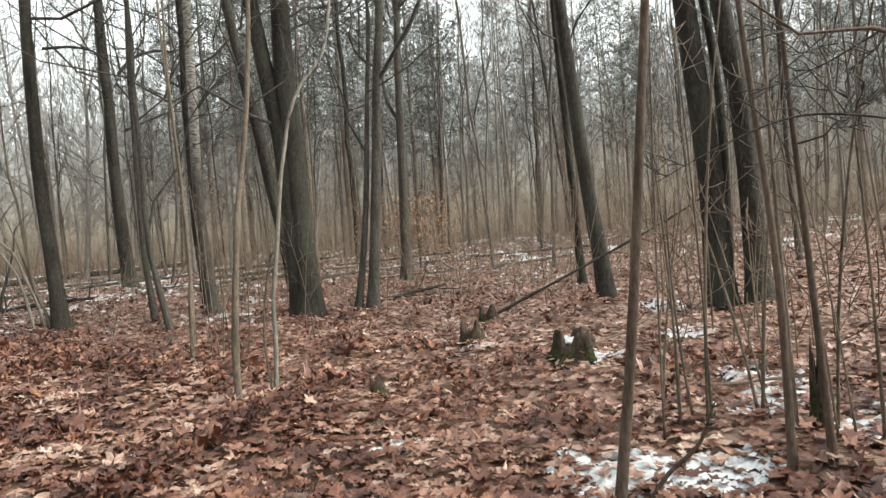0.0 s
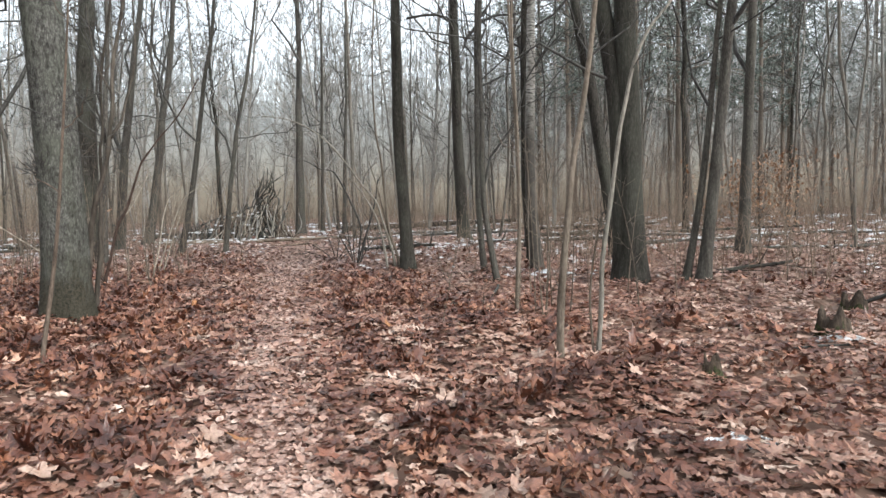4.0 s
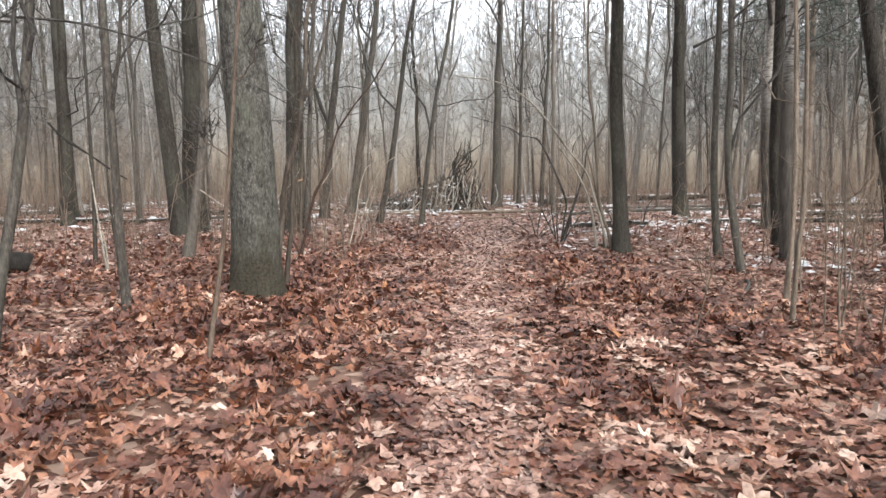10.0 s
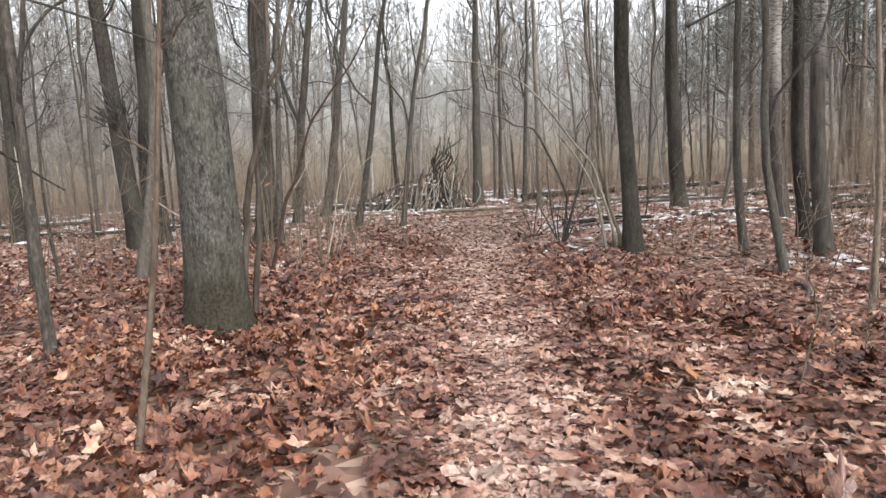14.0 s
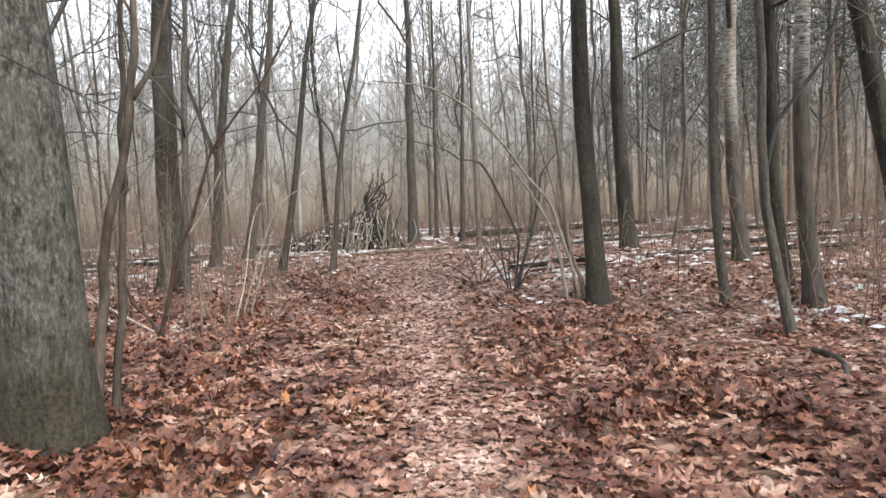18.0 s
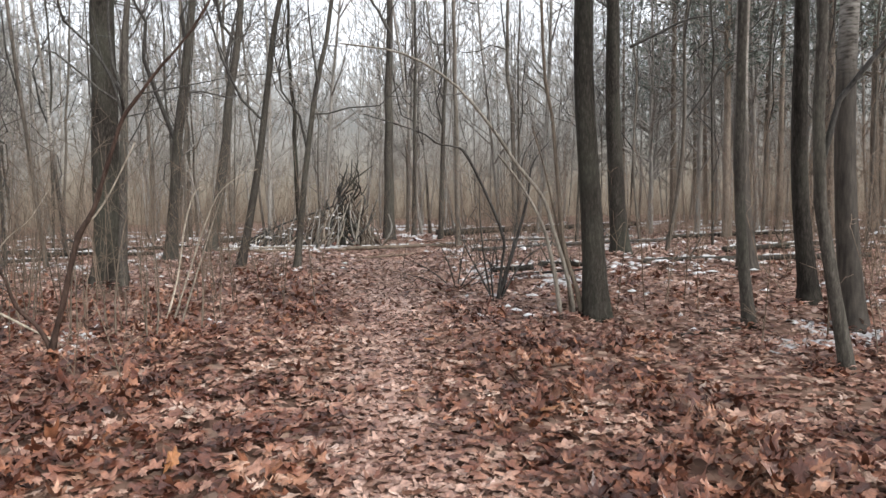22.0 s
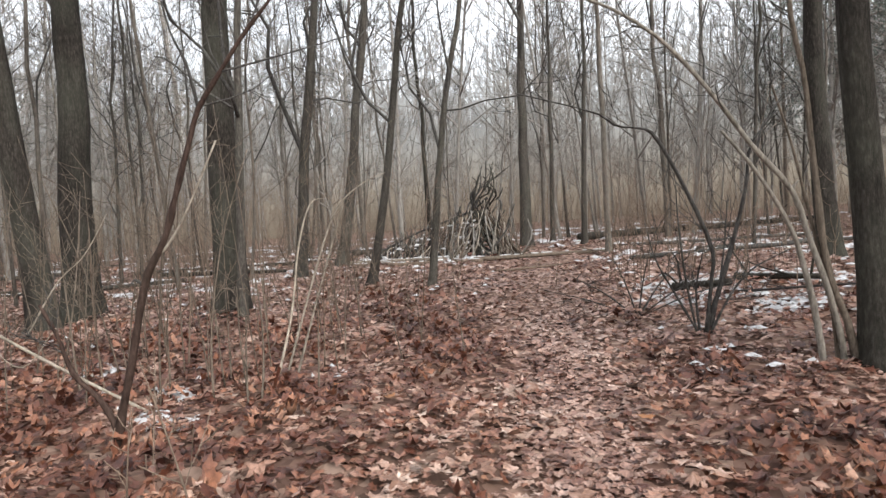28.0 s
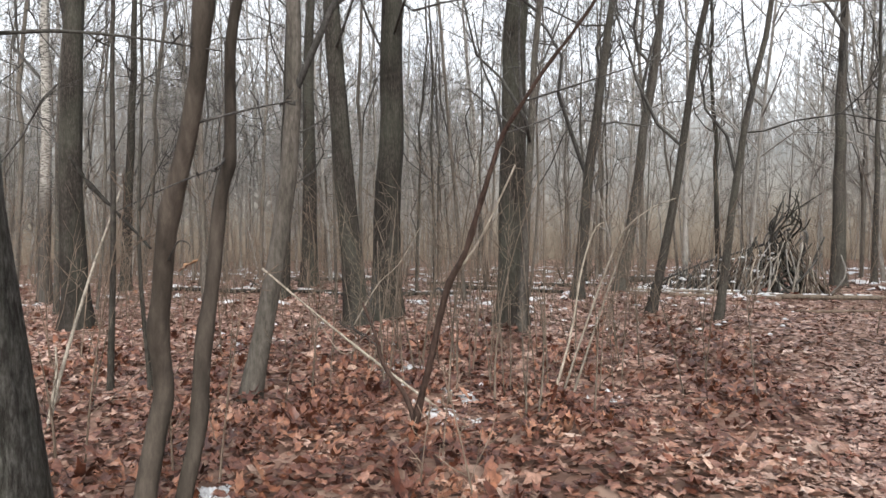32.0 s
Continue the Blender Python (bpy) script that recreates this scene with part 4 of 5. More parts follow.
def shoots(x, y, spread, count, low, high, seed, mat, label, lean=(0, 0), thick=0.009):
    """A clump of thin upright shoots from the ground; each is a part."""
    rng = np.random.default_rng(seed)
    top = thing("shoot_clump", x, y, label=label, category="undergrowth", group="clumps of shoots")
    lines, radii = [], []
    for k in range(count):
        bx, by = rng.normal(scale=spread, size=2)
        h = rng.uniform(low, high)
        sl = rng.normal(scale=0.09, size=2) + lean
        bow = rng.normal(scale=0.07, size=2)
        line = [(bx + sl[0] * h * s + bow[0] * h * s * s, by + sl[1] * h * s + bow[1] * h * s * s, h * s - 0.06) for s in (0, 0.3, 0.65, 1)]
        r = thick * rng.uniform(0.6, 1.2)
        part("shoot", rod("shoot", line, r, r * 0.35, BARK[mat], 9, 6, 0.08, seed + k), top)
        lines.append(line)
        radii.append(r * 0.6)
    twigs_on(top, seed, lines, radii, 4, 0.28, mat=mat, level2=2)
    return top


TAN = "thin pale tan upright shoots in fallen leaves"
shoots(-7.1, 12.6, 0.35, 9, 1.0, 2.6, 51, "tan", TAN)
shoots(-7.9, 12.2, 0.4, 7, 0.9, 2.2, 52, "tan", TAN)
shoots(-6.3, 12.4, 0.3, 4, 0.7, 1.6, 53, "tan", TAN)
shoots(-5.6, 10.6, 0.25, 3, 0.6, 1.2, 54, "brush", "thin dark brown shoots among red leaves")
shoots(-8.6, 10.4, 0.5, 5, 0.8, 2.0, 55, "tan", TAN)
shoots(-7.2, 9.1, 0.5, 5, 0.8, 1.8, 56, "brush", "thin dark brown shoots among red leaves")
shoots(2.9, 2.9, 0.3, 8, 1.2, 3.2, 57, "tan", TAN, (-0.04, 0.05), 0.012)
shoots(3.5, 2.3, 0.28, 6, 1.2, 3.4, 58, "tan", TAN, (-0.04, 0.05), 0.012)
shoots(4.6, 4.2, 0.5, 8, 1.0, 2.6, 59, "brush", "thin brown shoots beside a snow patch")
shoots(6.2, 5.6, 0.7, 10, 1.2, 3.0, 60, "brush", "thin brown shoots at the foot of twin trees")
shoots(0.9, 8.4, 0.5, 6, 0.9, 2.6, 61, "tan", TAN)
shoots(1.5, 9.6, 0.7, 7, 0.9, 2.4, 62, "tan", TAN)
shoots(-0.9, 14.6, 0.4, 6, 0.9, 2.2, 63, "brush", "thin brown shoots beside a dark tree")
shoots(-4.0, 19.2, 0.8, 14, 0.6, 1.8, 64, "brush", "thicket of thin dark shoots beside the path", (0, 0), 0.008)
shoots(-2.6, 18.2, 0.9, 14, 0.7, 2.0, 65, "brush", "thicket of thin dark shoots beside the path", (0, 0), 0.008)
shoots(-9.4, 13.6, 0.7, 9, 0.9, 2.6, 66, "tan", TAN)
shoots(-11.2, 12.4, 0.9, 9, 0.9, 2.6, 67, "brush", "thin brown shoots below dark trunks")
shoots(-8.7, 17.4, 0.7, 8, 0.9, 2.4, 68, "tan", TAN)
shoots(-7.3, 14.6, 0.5, 7, 0.8, 2.0, 69, "tan", TAN)
shoots(0.6, 12.6, 0.5, 6, 0.8, 2.2, 70, "brush", "thin brown shoots beside a leaning tree")
shoots(2.2, 13.6, 0.6, 8, 0.9, 2.4, 71, "brush", "thin brown shoots behind a pair of trunks")

shoots(-9.0, 13.2, 0.8, 12, 1.2, 3.2, 72, "tan", TAN, (0, 0), 0.008)
shoots(-8.2, 14.4, 0.9, 12, 1.2, 3.2, 73, "brush", "thin brown shoots below dark trunks", (0, 0), 0.008)
shoots(-10.3, 14.6, 0.9, 10, 1.2, 3.0, 74, "tan", TAN, (0, 0), 0.008)
shoots(-6.0, 13.9, 0.5, 6, 0.8, 1.8, 75, "tan", TAN, (0, 0), 0.007)
shoots(-11.8, 10.8, 0.8, 8, 1.0, 2.6, 76, "brush", "thin brown shoots below dark trunks", (0, 0), 0.008)
shoots(0.2, 7.6, 0.4, 4, 0.5, 1.3, 77, "tan", TAN, (0, 0), 0.006)
shoots(4.6, 9.9, 0.8, 9, 0.8, 2.4, 78, "brush", "thin brown shoots behind fallen leaves", (0, 0), 0.008)

# arching pale saplings
arch = thing("arching_sapling", -6.75, 13.3, label="pale thin arching saplings with bent tips", category="sapling")
ar = (0.8, 0.6)
for k, line in enumerate(([(0, -0.05), (0.2, 0.55), (0.45, 1.25), (0.62, 1.6), (0.86, 1.8), (1.1, 1.9)], [(0.1, -0.05), (0.28, 0.5), (0.5, 1.15), (0.66, 1.6)], [(-0.08, -0.05), (0.1, 0.6), (0.2, 1.2), (0.34, 1.62), (0.5, 1.68)])):
    part("stem", rod("stem", sideways(ar, line), 0.014, 0.005, BARK["pale"], 18, 7, 0.06, 80 + k), arch)
twigs_on(arch, 85, [sideways(ar, [(0.2, 0.55), (0.45, 1.25), (0.62, 1.6), (0.86, 1.8)])], [0.008], 6, 0.3, mat="tan")

# the shrub beside the path, with one long dark arching branch
shrub = thing("shrub", -2.93, 15.3, label="bare dark shrub with many stems and an arching branch", category="shrub")
lines = []
for k, line in enumerate(([(-0.06, -0.02, -0.06), (0.1, 0.04, 0.44), (0.28, 0.11, 1.02), (0.41, 0.16, 1.53), (0.47, 0.18, 1.93), (0.73, 0.29, 2.28)],
                          [(-0.04, -0.02, -0.06), (0.04, 0.01, 0.57), (0.06, 0.02, 0.91), (-0.16, -0.06, 1.51), (-0.43, -0.17, 2.08), (-0.59, -0.23, 2.18), (-0.8, -0.31, 2.22), (-1.01, -0.4, 2.37), (-1.75, -0.62, 2.62)],
                          [(-0.1, -0.04, -0.06), (-0.2, -0.08, 0.58), (-0.25, -0.1, 1.17), (-0.26, -0.1, 1.58)],
                          [(-0.03, -0.01, -0.06), (0.2, 0.08, 0.38), (0.43, 0.17, 0.66), (0.82, 0.32, 0.86)],
                          [(-0.08, -0.03, -0.06), (-0.11, -0.04, 0.46), (-0.02, -0.01, 0.92)],
                          [(0.0, 0.02, -0.06), (0.12, 0.2, 0.5), (0.2, 0.4, 1.0), (0.24, 0.5, 1.4)],
                          [(-0.05, -0.04, -0.06), (-0.3, 0.06, 0.4), (-0.5, 0.1, 0.8), (-0.6, 0.15, 1.2)])):
    lines.append(line)
    part("stem", rod("stem", line, 0.03 if k < 2 else 0.016, 0.008 if k < 2 else 0.005, BARK["twig"], 22, 7, 0.1, 90 + k), shrub)
twigs_on(shrub, 97, lines, [0.012] * len(lines), 6, 0.3)
low_shrub = thing("shrub", -3.75, 16.6, label="small bare shrub of thin dark stems in thin snow", category="shrub")
lines = [[(0, 0, -0.06), (0.5 * sx, 0.5 * sy, 0.55 * h), (sx, sy, h)] for sx, sy, h in ((0.9, 0.1, 0.5), (-0.85, 0.3, 0.45), (0.2, -0.2, 0.85), (-0.3, 0.2, 0.7), (1.15, 0.3, 0.35), (-1.2, 0.1, 0.3), (0.5, 0.4, 0.6))]
for k, line in enumerate(lines):
    part("stem", rod("stem", line, 0.013, 0.004, BARK["twig"], 12, 6, 0.1, 120 + k), low_shrub)
twigs_on(low_shrub, 128, lines, [0.009] * len(lines), 5, 0.35)

# pale leaning stems at the foot of a dark tree
lean = thing("leaning_saplings", -1.97, 14.1, label="pale bare leaning sapling stems with a long arching top", category="sapling")
lines = []
for k, (line, r) in enumerate((([(0.05, 0.02, -0.1), (0.02, 0.01, 0.26), (-0.07, -0.03, 0.66), (-0.19, -0.07, 1.06), (-0.31, -0.12, 1.46), (-0.59, -0.23, 1.83), (-0.93, -0.37, 2.34), (-1.32, -0.52, 2.79), (-1.85, -0.72, 3.1), (-2.5, -0.9, 3.2)], 0.03),
                               ([(-0.1, -0.04, -0.06), (-0.17, -0.07, 0.48), (-0.24, -0.1, 0.84), (-0.34, -0.13, 1.19), (-0.58, -0.23, 1.64), (-0.82, -0.32, 1.97)], 0.03),
                               ([(0.16, 0.06, -0.1), (0.08, 0.03, 0.35), (-0.03, -0.01, 0.68), (-0.09, -0.03, 1.05), (-0.12, -0.05, 1.47), (-0.15, -0.06, 1.83), (-0.19, -0.08, 2.38), (-0.28, -0.11, 2.96), (-0.3, -0.1, 4.4), (-0.2, -0.05, 6.0)], 0.034),
                               ([(0.01, 0.06, -0.06), (-0.02, 0.05, 0.4), (-0.11, 0.02, 0.92), (-0.2, -0.02, 1.38), (-0.3, -0.1, 1.84), (-0.43, -0.17, 2.3)], 0.02),
                               ([(-0.31, -0.12, 1.46), (-0.27, -0.1, 1.52), (-0.25, -0.1, 1.53)], 0.014),
                               ([(-0.56, -0.22, 1.8), (-0.5, -0.2, 2.0), (-0.34, -0.14, 2.24)], 0.012))):
    lines.append(line)
    part("stem", rod("stem", line, r, r * 0.42, BARK["weathered"] if k in (0, 1, 4) else BARK["twig"] if k == 5 else BARK["tan"], 26, 9, 0.06, 100 + k), lean)
twigs_on(lean, 105, [lines[0][4:], lines[2][5:]], [0.018, 0.018], 8, 0.25)


# slim curved saplings before the twin trees
def curved_sapling(x, y, line, r0, r1, bark, label, seed):
    top = thing("sapling", x, y, label=label, category="sapling", group="bare forest trees")
    part("trunk", rod("trunk", line, r0, r1, BARK[bark], 36, 9, 0.05, seed), top)
    twigs_on(top, seed, [line[len(line) // 2:]], [r1 * 1.3], 9, 0.28)
    return top


curved_sapling(0.57, 5.8, [(-0.01, 0, -0.1), (0, 0, 0.46), (0.03, 0, 0.85), (0.07, 0.01, 1.24), (0.11, 0.02, 1.62), (0.18, 0.03, 2.0), (0.24, 0.04, 2.37), (0.29, 0.05, 2.74), (0.36, 0.08, 3.6), (0.34, 0.1, 5.0)], 0.034, 0.016, "tan",
               "slender pale tan sapling leaning before dark twin trunks", 131)
curved_sapling(0.9, 6.0, [(0, 0, -0.1), (0.04, 0.01, 0.47), (0.05, 0.01, 0.83), (0.11, 0.02, 1.23), (0.16, 0.03, 1.58), (0.21, 0.04, 1.93), (0.27, 0.05, 2.21), (0.34, 0.06, 2.51), (0.48, 0.09, 2.8), (0.75, 0.15, 3.2), (0.9, 0.2, 4.2)], 0.024, 0.012, "weathered",
               "slender grey-white sapling leaning before dark twin trunks", 132)
curved_sapling(0.88, 6.02, [(0, 0, -0.06), (-0.03, 0.03, 0.5), (0.02, 0.04, 0.95), (0.09, 0.05, 1.25)], 0.012, 0.006, "tan", "thin side shoot of a pale sapling", 133)
curved_sapling(0.33, 8.4, [(0, 0, -0.1), (0.03, 0, 0.69), (0.06, 0.01, 1.18), (0.04, 0.01, 2.38), (0.0, 0, 3.6), (0.05, 0.05, 5.2)], 0.026, 0.012, "tan", "thin straight tan sapling in fallen leaves", 134)
curved_sapling(2.0, 2.5, [(0, 0, -0.06), (0.1, -0.08, 0.16), (0.23, -0.17, 0.32), (0.3, -0.2, 0.5)], 0.014, 0.006, "brown", "crooked brown shoot beside a snow patch", 135)


# stick shelter: a slanting ridge pole with branches leaned on both sides
def shelter():
    rng = np.random.default_rng(77)
    x0, y0 = -10.0, 29.1
    top = thing("stick_shelter", x0, y0, 0.06, label="wigwam-like shelter of leaned dark branches with snow crumbs", category="shelter")
    top.scale = (1.3, 1.15, 1.06)
    part("ridge_pole", rod("ridge_pole", [(0.3, 0.2, 1.9), (-0.3, 0.2, 1.45), (-1.7, 0.1, 0.9), (-3.2, 0.0, 0.1)], 0.04, 0.03, BARK["twig"], 16, 8, 0.06, 3), top)
    woods = ("twig", "dark", "twig", "grey")
    barked = ("tan", "pale", "weathered", "brown", "far", "twig")

    def lean(foot, head, over, r, k, pale):
        tip = tuple(f + (h - f) * over for f, h in zip(foot, head))
        mid = tuple((f + t) / 2 + rng.normal(scale=0.1) for f, t in zip(foot, tip))
        part("stick", rod("stick", [foot, mid, tip], r, r * 0.45, BARK[barked[int(rng.integers(0, 6))] if pale else woods[int(rng.integers(0, 4))]], 8, 6, 0.1, k), top)

    for k in range(40):
        a = rng.uniform(0, 2 * np.pi)
        foot = (0.8 * math.cos(a), 0.7 * math.sin(a), rng.uniform(-0.05, 0.03))
        head = (0.1 + rng.normal(scale=0.4), rng.normal(scale=0.2), rng.uniform(1.1, 1.7))
        lean(foot, head, rng.uniform(0.8, 1.1), rng.uniform(0.02, 0.045), k, 0)
    for k in range(96):
        a = rng.uniform(0, 2 * np.pi) if k % 5 == 0 else rng.uniform(math.pi * 0.95, 2.05 * math.pi)
        far = rng.uniform(0.9, 1.25)
        foot = (far * math.cos(a) * 1.05, far * math.sin(a) * 0.85, rng.uniform(-0.05, 0.03))
        inner = rng.uniform(0.3, 0.8)
        high = 1.8 - 0.45 * max(0.0, 0.3 - foot[0])
        head = (0.1 + inner * math.cos(a) + rng.normal(scale=0.25), inner * math.sin(a) * 0.75, high * rng.uniform(0.55, 1.0))
        lean(foot, head, rng.uniform(0.85, 1.12), rng.uniform(0.014, 0.034), 60 + k, 1)
    for k in range(15):
        a = rng.uniform(0, 2 * np.pi)
        foot = (0.6 * math.cos(a), 0.5 * math.sin(a), rng.uniform(0.0, 0.5))
        bend = (0.15 + rng.normal(scale=0.2), rng.normal(scale=0.1), rng.uniform(1.4, 1.9))
        tip = (0.4 + rng.normal(scale=0.3), rng.normal(scale=0.25), rng.uniform(2.1, 3.2))
        kink = ((bend[0] + tip[0]) / 2 + rng.normal(scale=0.12), (bend[1] + tip[1]) / 2, (bend[2] + tip[2]) / 2)
        r = rng.uniform(0.02, 0.045)
        part("stick", rod("stick", [foot, bend, kink, tip], r, r * 0.4, BARK[woods[k % 2]], 12, 6, 0.1, 130 + k), top)
        if k % 2:
            fork = (kink[0] + rng.normal(scale=0.3), kink[1] + rng.normal(scale=0.1), kink[2] + rng.uniform(0.3, 0.6))
            part("stick", rod("stick", [kink, tuple((p + q) / 2 + 0.04 for p, q in zip(kink, fork)), fork], r * 0.6, r * 0.25, BARK[woods[k % 2]], 8, 6, 0.1, 150 + k), top)
    for k in range(150):
        s = rng.random()
        ridge = 1.3 * (1 - s) ** 1.3 + 0.35
        side = -1 if rng.random() < 0.75 else 1
        foot = (-0.5 - 2.6 * s + rng.normal(scale=0.2), side * rng.uniform(0.4, 0.8) * (1.1 - 0.5 * s), rng.uniform(-0.05, 0.05))
        lean(foot, (-0.4 - 2.6 * s + rng.normal(scale=0.25), 0.0, ridge), rng.uniform(0.7, 1.3), rng.uniform(0.01, 0.026), 200 + k, k % 2)
    for k in range(64):
        s = rng.random() ** 1.2
        px, pz = -3.2 * s + 0.2, rng.random() * (1.35 * (1 - s) + 0.2)
        if k % 3 == 0:
            pz = rng.uniform(0.0, 0.15)
        r = rng.uniform(0.025, 0.07) * (1.9 if k % 6 == 0 else 1.0)
        bm = bmesh.new()
        bmesh.ops.create_icosphere(bm, subdivisions=1, radius=r)
        for v in bm.verts:
            v.co = Vector((v.co.x * rng.uniform(0.9, 2.0) + px, v.co.y * rng.uniform(0.7, 1.3) - 0.85 + 0.35 * pz, v.co.z * rng.uniform(0.4, 0.8) + pz))
        me = bpy.data.meshes.new("snow_clump")
        bm.to_mesh(me)
        bm.free()
        me.materials.append(SNOW)
        part("snow_clump", me, top)


shelter()


def fallen_log(a, b, r0, r1, bark, snow, label, seed, lift=0.0, stubs=0):
    """A log from a to b on the ground, with strips of snow along its top and stubs of branches."""
    rng = np.random.default_rng(seed)
    (ax, ay), (bx, by) = a, b
    za, zb = float(ground_z(ax, ay)), float(ground_z(bx, by))
    top = thing("fallen_log", ax, ay, za, label=label, category="log", group="fallen logs")
    dx, dy = bx - ax, by - ay
    side = np.array((-dy, dx)) / math.hypot(dx, dy)
    line = []
    for s in np.linspace(0, 1, 6):
        w = rng.normal(scale=0.02) * math.hypot(dx, dy)
        line.append((dx * s + side[0] * w, dy * s + side[1] * w, (zb - za) * s + r0 * 0.7 + 0.03 + lift * s))
    part("log", rod("log", line, r0, r1, BARK[bark], 30, 12, 0.05, seed), top)
    full = smooth_line(line, 40)
    if snow:
        at = 1
        while at < 36:
            n = int(rng.integers(1, 4))
            seg = full[at:at + n + 1] + np.array((0, 0, r0 * 0.8))
            if len(seg) > 1:
                part("snow", rod("snow", seg, r0 * 0.4, r0 * 0.3, SNOW, 8, 7, 0.25, seed + at), top, "strip of old snow")
            at += n + int(rng.integers(1, 5))
    for k in range(stubs):
        p = full[int(rng.integers(4, 36))]
        w = rng.normal(size=3)
        w[2] = abs(w[2])
        e = p + w / np.linalg.norm(w) * rng.uniform(0.3, 1.1)
        part("branch_stub", rod("branch_stub", [tuple(p), tuple((p + e) / 2 + rng.normal(scale=0.05, size=3)), tuple(e)], r0 * 0.35, r0 * 0.12, BARK[bark], 8, 6, 0.08, seed + k), top)
    return top


fallen_log((-13.6, 26.6), (-9.0, 26.5), 0.085, 0.07, "brush", 1, "long thin fallen trunk lying before a stick shelter", 201, -0.02, 2)
fallen_log((-9.3, 26.6), (-5.6, 28.9), 0.075, 0.05, "tan", 1, "long thin fallen trunk lying before a stick shelter", 213, -0.04, 5)
fallen_log((-7.55, 23.0), (-6.1, 23.9), 0.035, 0.02, "brush", 0, "thin fallen branch lying across the path", 202, 0.0, 2)
fallen_log((-14.4, 27.6), (-10.6, 28.1), 0.06, 0.04, "pale", 1, "pale fallen branch with snow beside a stick shelter", 203)
fallen_log((-13.9, 28.2), (-12.2, 27.0), 0.045, 0.03, "pale", 1, "pale fallen branch with snow beside a stick shelter", 204)
fallen_log((-7.9, 36.5), (2.0, 42.5), 0.16, 0.11, "dark", 1, "long dark fallen trunk with snow along its top", 205, 0.15, 5)
fallen_log((1.6, 21.7), (6.2, 26.2), 0.065, 0.045, "dark", 1, "dark fallen trunk with snow along its top", 206, 0.1, 4)
fallen_log((3.8, 11.95), (5.6, 12.7), 0.04, 0.025, "dark", 0, "dark forked branch lying on fallen leaves", 207, 0.05, 4)
fallen_log((-0.85, 13.15), (-0.2, 13.5), 0.022, 0.012, "twig", 0, "short dark branch lying on fallen leaves", 208)
fallen_log((3.5, 3.95), (4.3, 3.0), 0.016, 0.01, "brush", 0, "thin fallen branch beside a snow patch", 209, 0.12, 2)
fallen_log((2.3, 6.1), (3.3, 6.35), 0.014, 0.009, "twig", 0, "thin dark stick lying on fallen leaves", 210)
fallen_log((3.9, 5.6), (5.6, 6.1), 0.016, 0.01, "brush", 0, "thin fallen stick behind a mossy stump", 211, 0.12)
fallen_log((-7.35, 4.6), (-6.85, 6.2), 0.06, 0.05, "oak", 0, "short mossy piece of log among fallen leaves", 212)
fallen_log((-3.4, 18.6), (-2.6, 18.2), 0.065, 0.05, "dark", 1, "short dark rotten log capped with snow", 214, 0.08, 3)
fallen_log((-2.5, 19.2), (-1.4, 18.6), 0.055, 0.04, "dark", 1, "short dark rotten log capped with snow", 215, 0.1, 4)
fallen_log((-2.9, 17.6), (-1.3, 16.4), 0.022, 0.01, "twig", 0, "thin dark branch lying over thin snow", 216, 0.25, 4)
for k, (a, b) in enumerate((((-22, 26), (-15, 29)), ((-6, 31), (0.5, 33)), ((4.5, 20), (9, 22.5)), ((7, 27), (13, 28)), ((9, 18), (14.5, 20)), ((-20, 19.5), (-16, 22)), ((-26, 17), (-20, 20)),
                            ((-3, 27), (1.5, 28.5)), ((-17, 33), (-11, 34)), ((2, 33), (9, 34)), ((2.5, 23.6), (8.5, 25.0)), ((-0.5, 19.6), (4.0, 20.6)), ((5.5, 17.0), (10.0, 18.6)), ((-4.5, 24.0), (-0.5, 25.6)), ((8.5, 23.0), (13.0, 25.5)), ((-19, 24), (-14.5, 24.6)), ((12, 24), (17, 23)), ((-31, 24), (-25, 26)))):
    fallen_log(a, b, (0.09 + 0.02 * (k % 3)) * (0.5 if math.hypot(a[0], a[1] - 8) < 24 else 1.0), 0.05, ("dark", "twig", "grey")[k % 3], 1, "fallen trunk with old snow far back in the woods", 220 + k, 0.1 * (k % 2), 3)

root = thing("dead_branch", 0.16, 11.1, label="dark arched dead branch lying on fallen leaves", category="branch")
part("branch", rod("branch", [(0.0, 0.0, 0.03), (0.0, -0.4, 0.1), (-0.03, -0.85, 0.1), (-0.15, -1.2, 0.0)], 0.022, 0.018, BARK["twig"], 16, 8, 0.1, 230), root)

# a dead trunk that has fallen against the bank
dead = thing("leaning_dead_trunk", -10.0, 8.65, label="dark curved dead trunk fallen aslant with snow on it", category="log")
dr = (0.56, 0.83)
part("log", rod("log", sideways(dr, [(0.3, 0.2), (-0.3, 0.38), (-0.98, 0.86), (-1.6, 1.3), (-2.5, 1.8), (-4.2, 2.3)]), 0.16, 0.14, BARK["wet"], 30, 14, 0.05, 31), dead)
part("snow", rod("snow", sideways(dr, [(-0.55, 0.74), (-0.8, 0.9), (-1.05, 1.08)]), 0.035, 0.03, SNOW, 8, 8, 0.2, 32), dead, "strip of old snow")
part("snow", rod("snow", sideways(dr, [(-0.12, 0.5), (-0.28, 0.56)]), 0.03, 0.02, SNOW, 6, 7, 0.2, 33), dead, "strip of old snow")
part("branch_stub", rod("branch_stub", sideways(dr, [(-1.9, 1.4), (-1.95, 0.9), (-2.1, -0.05)]), 0.06, 0.04, BARK["wet"], 10, 7), dead)

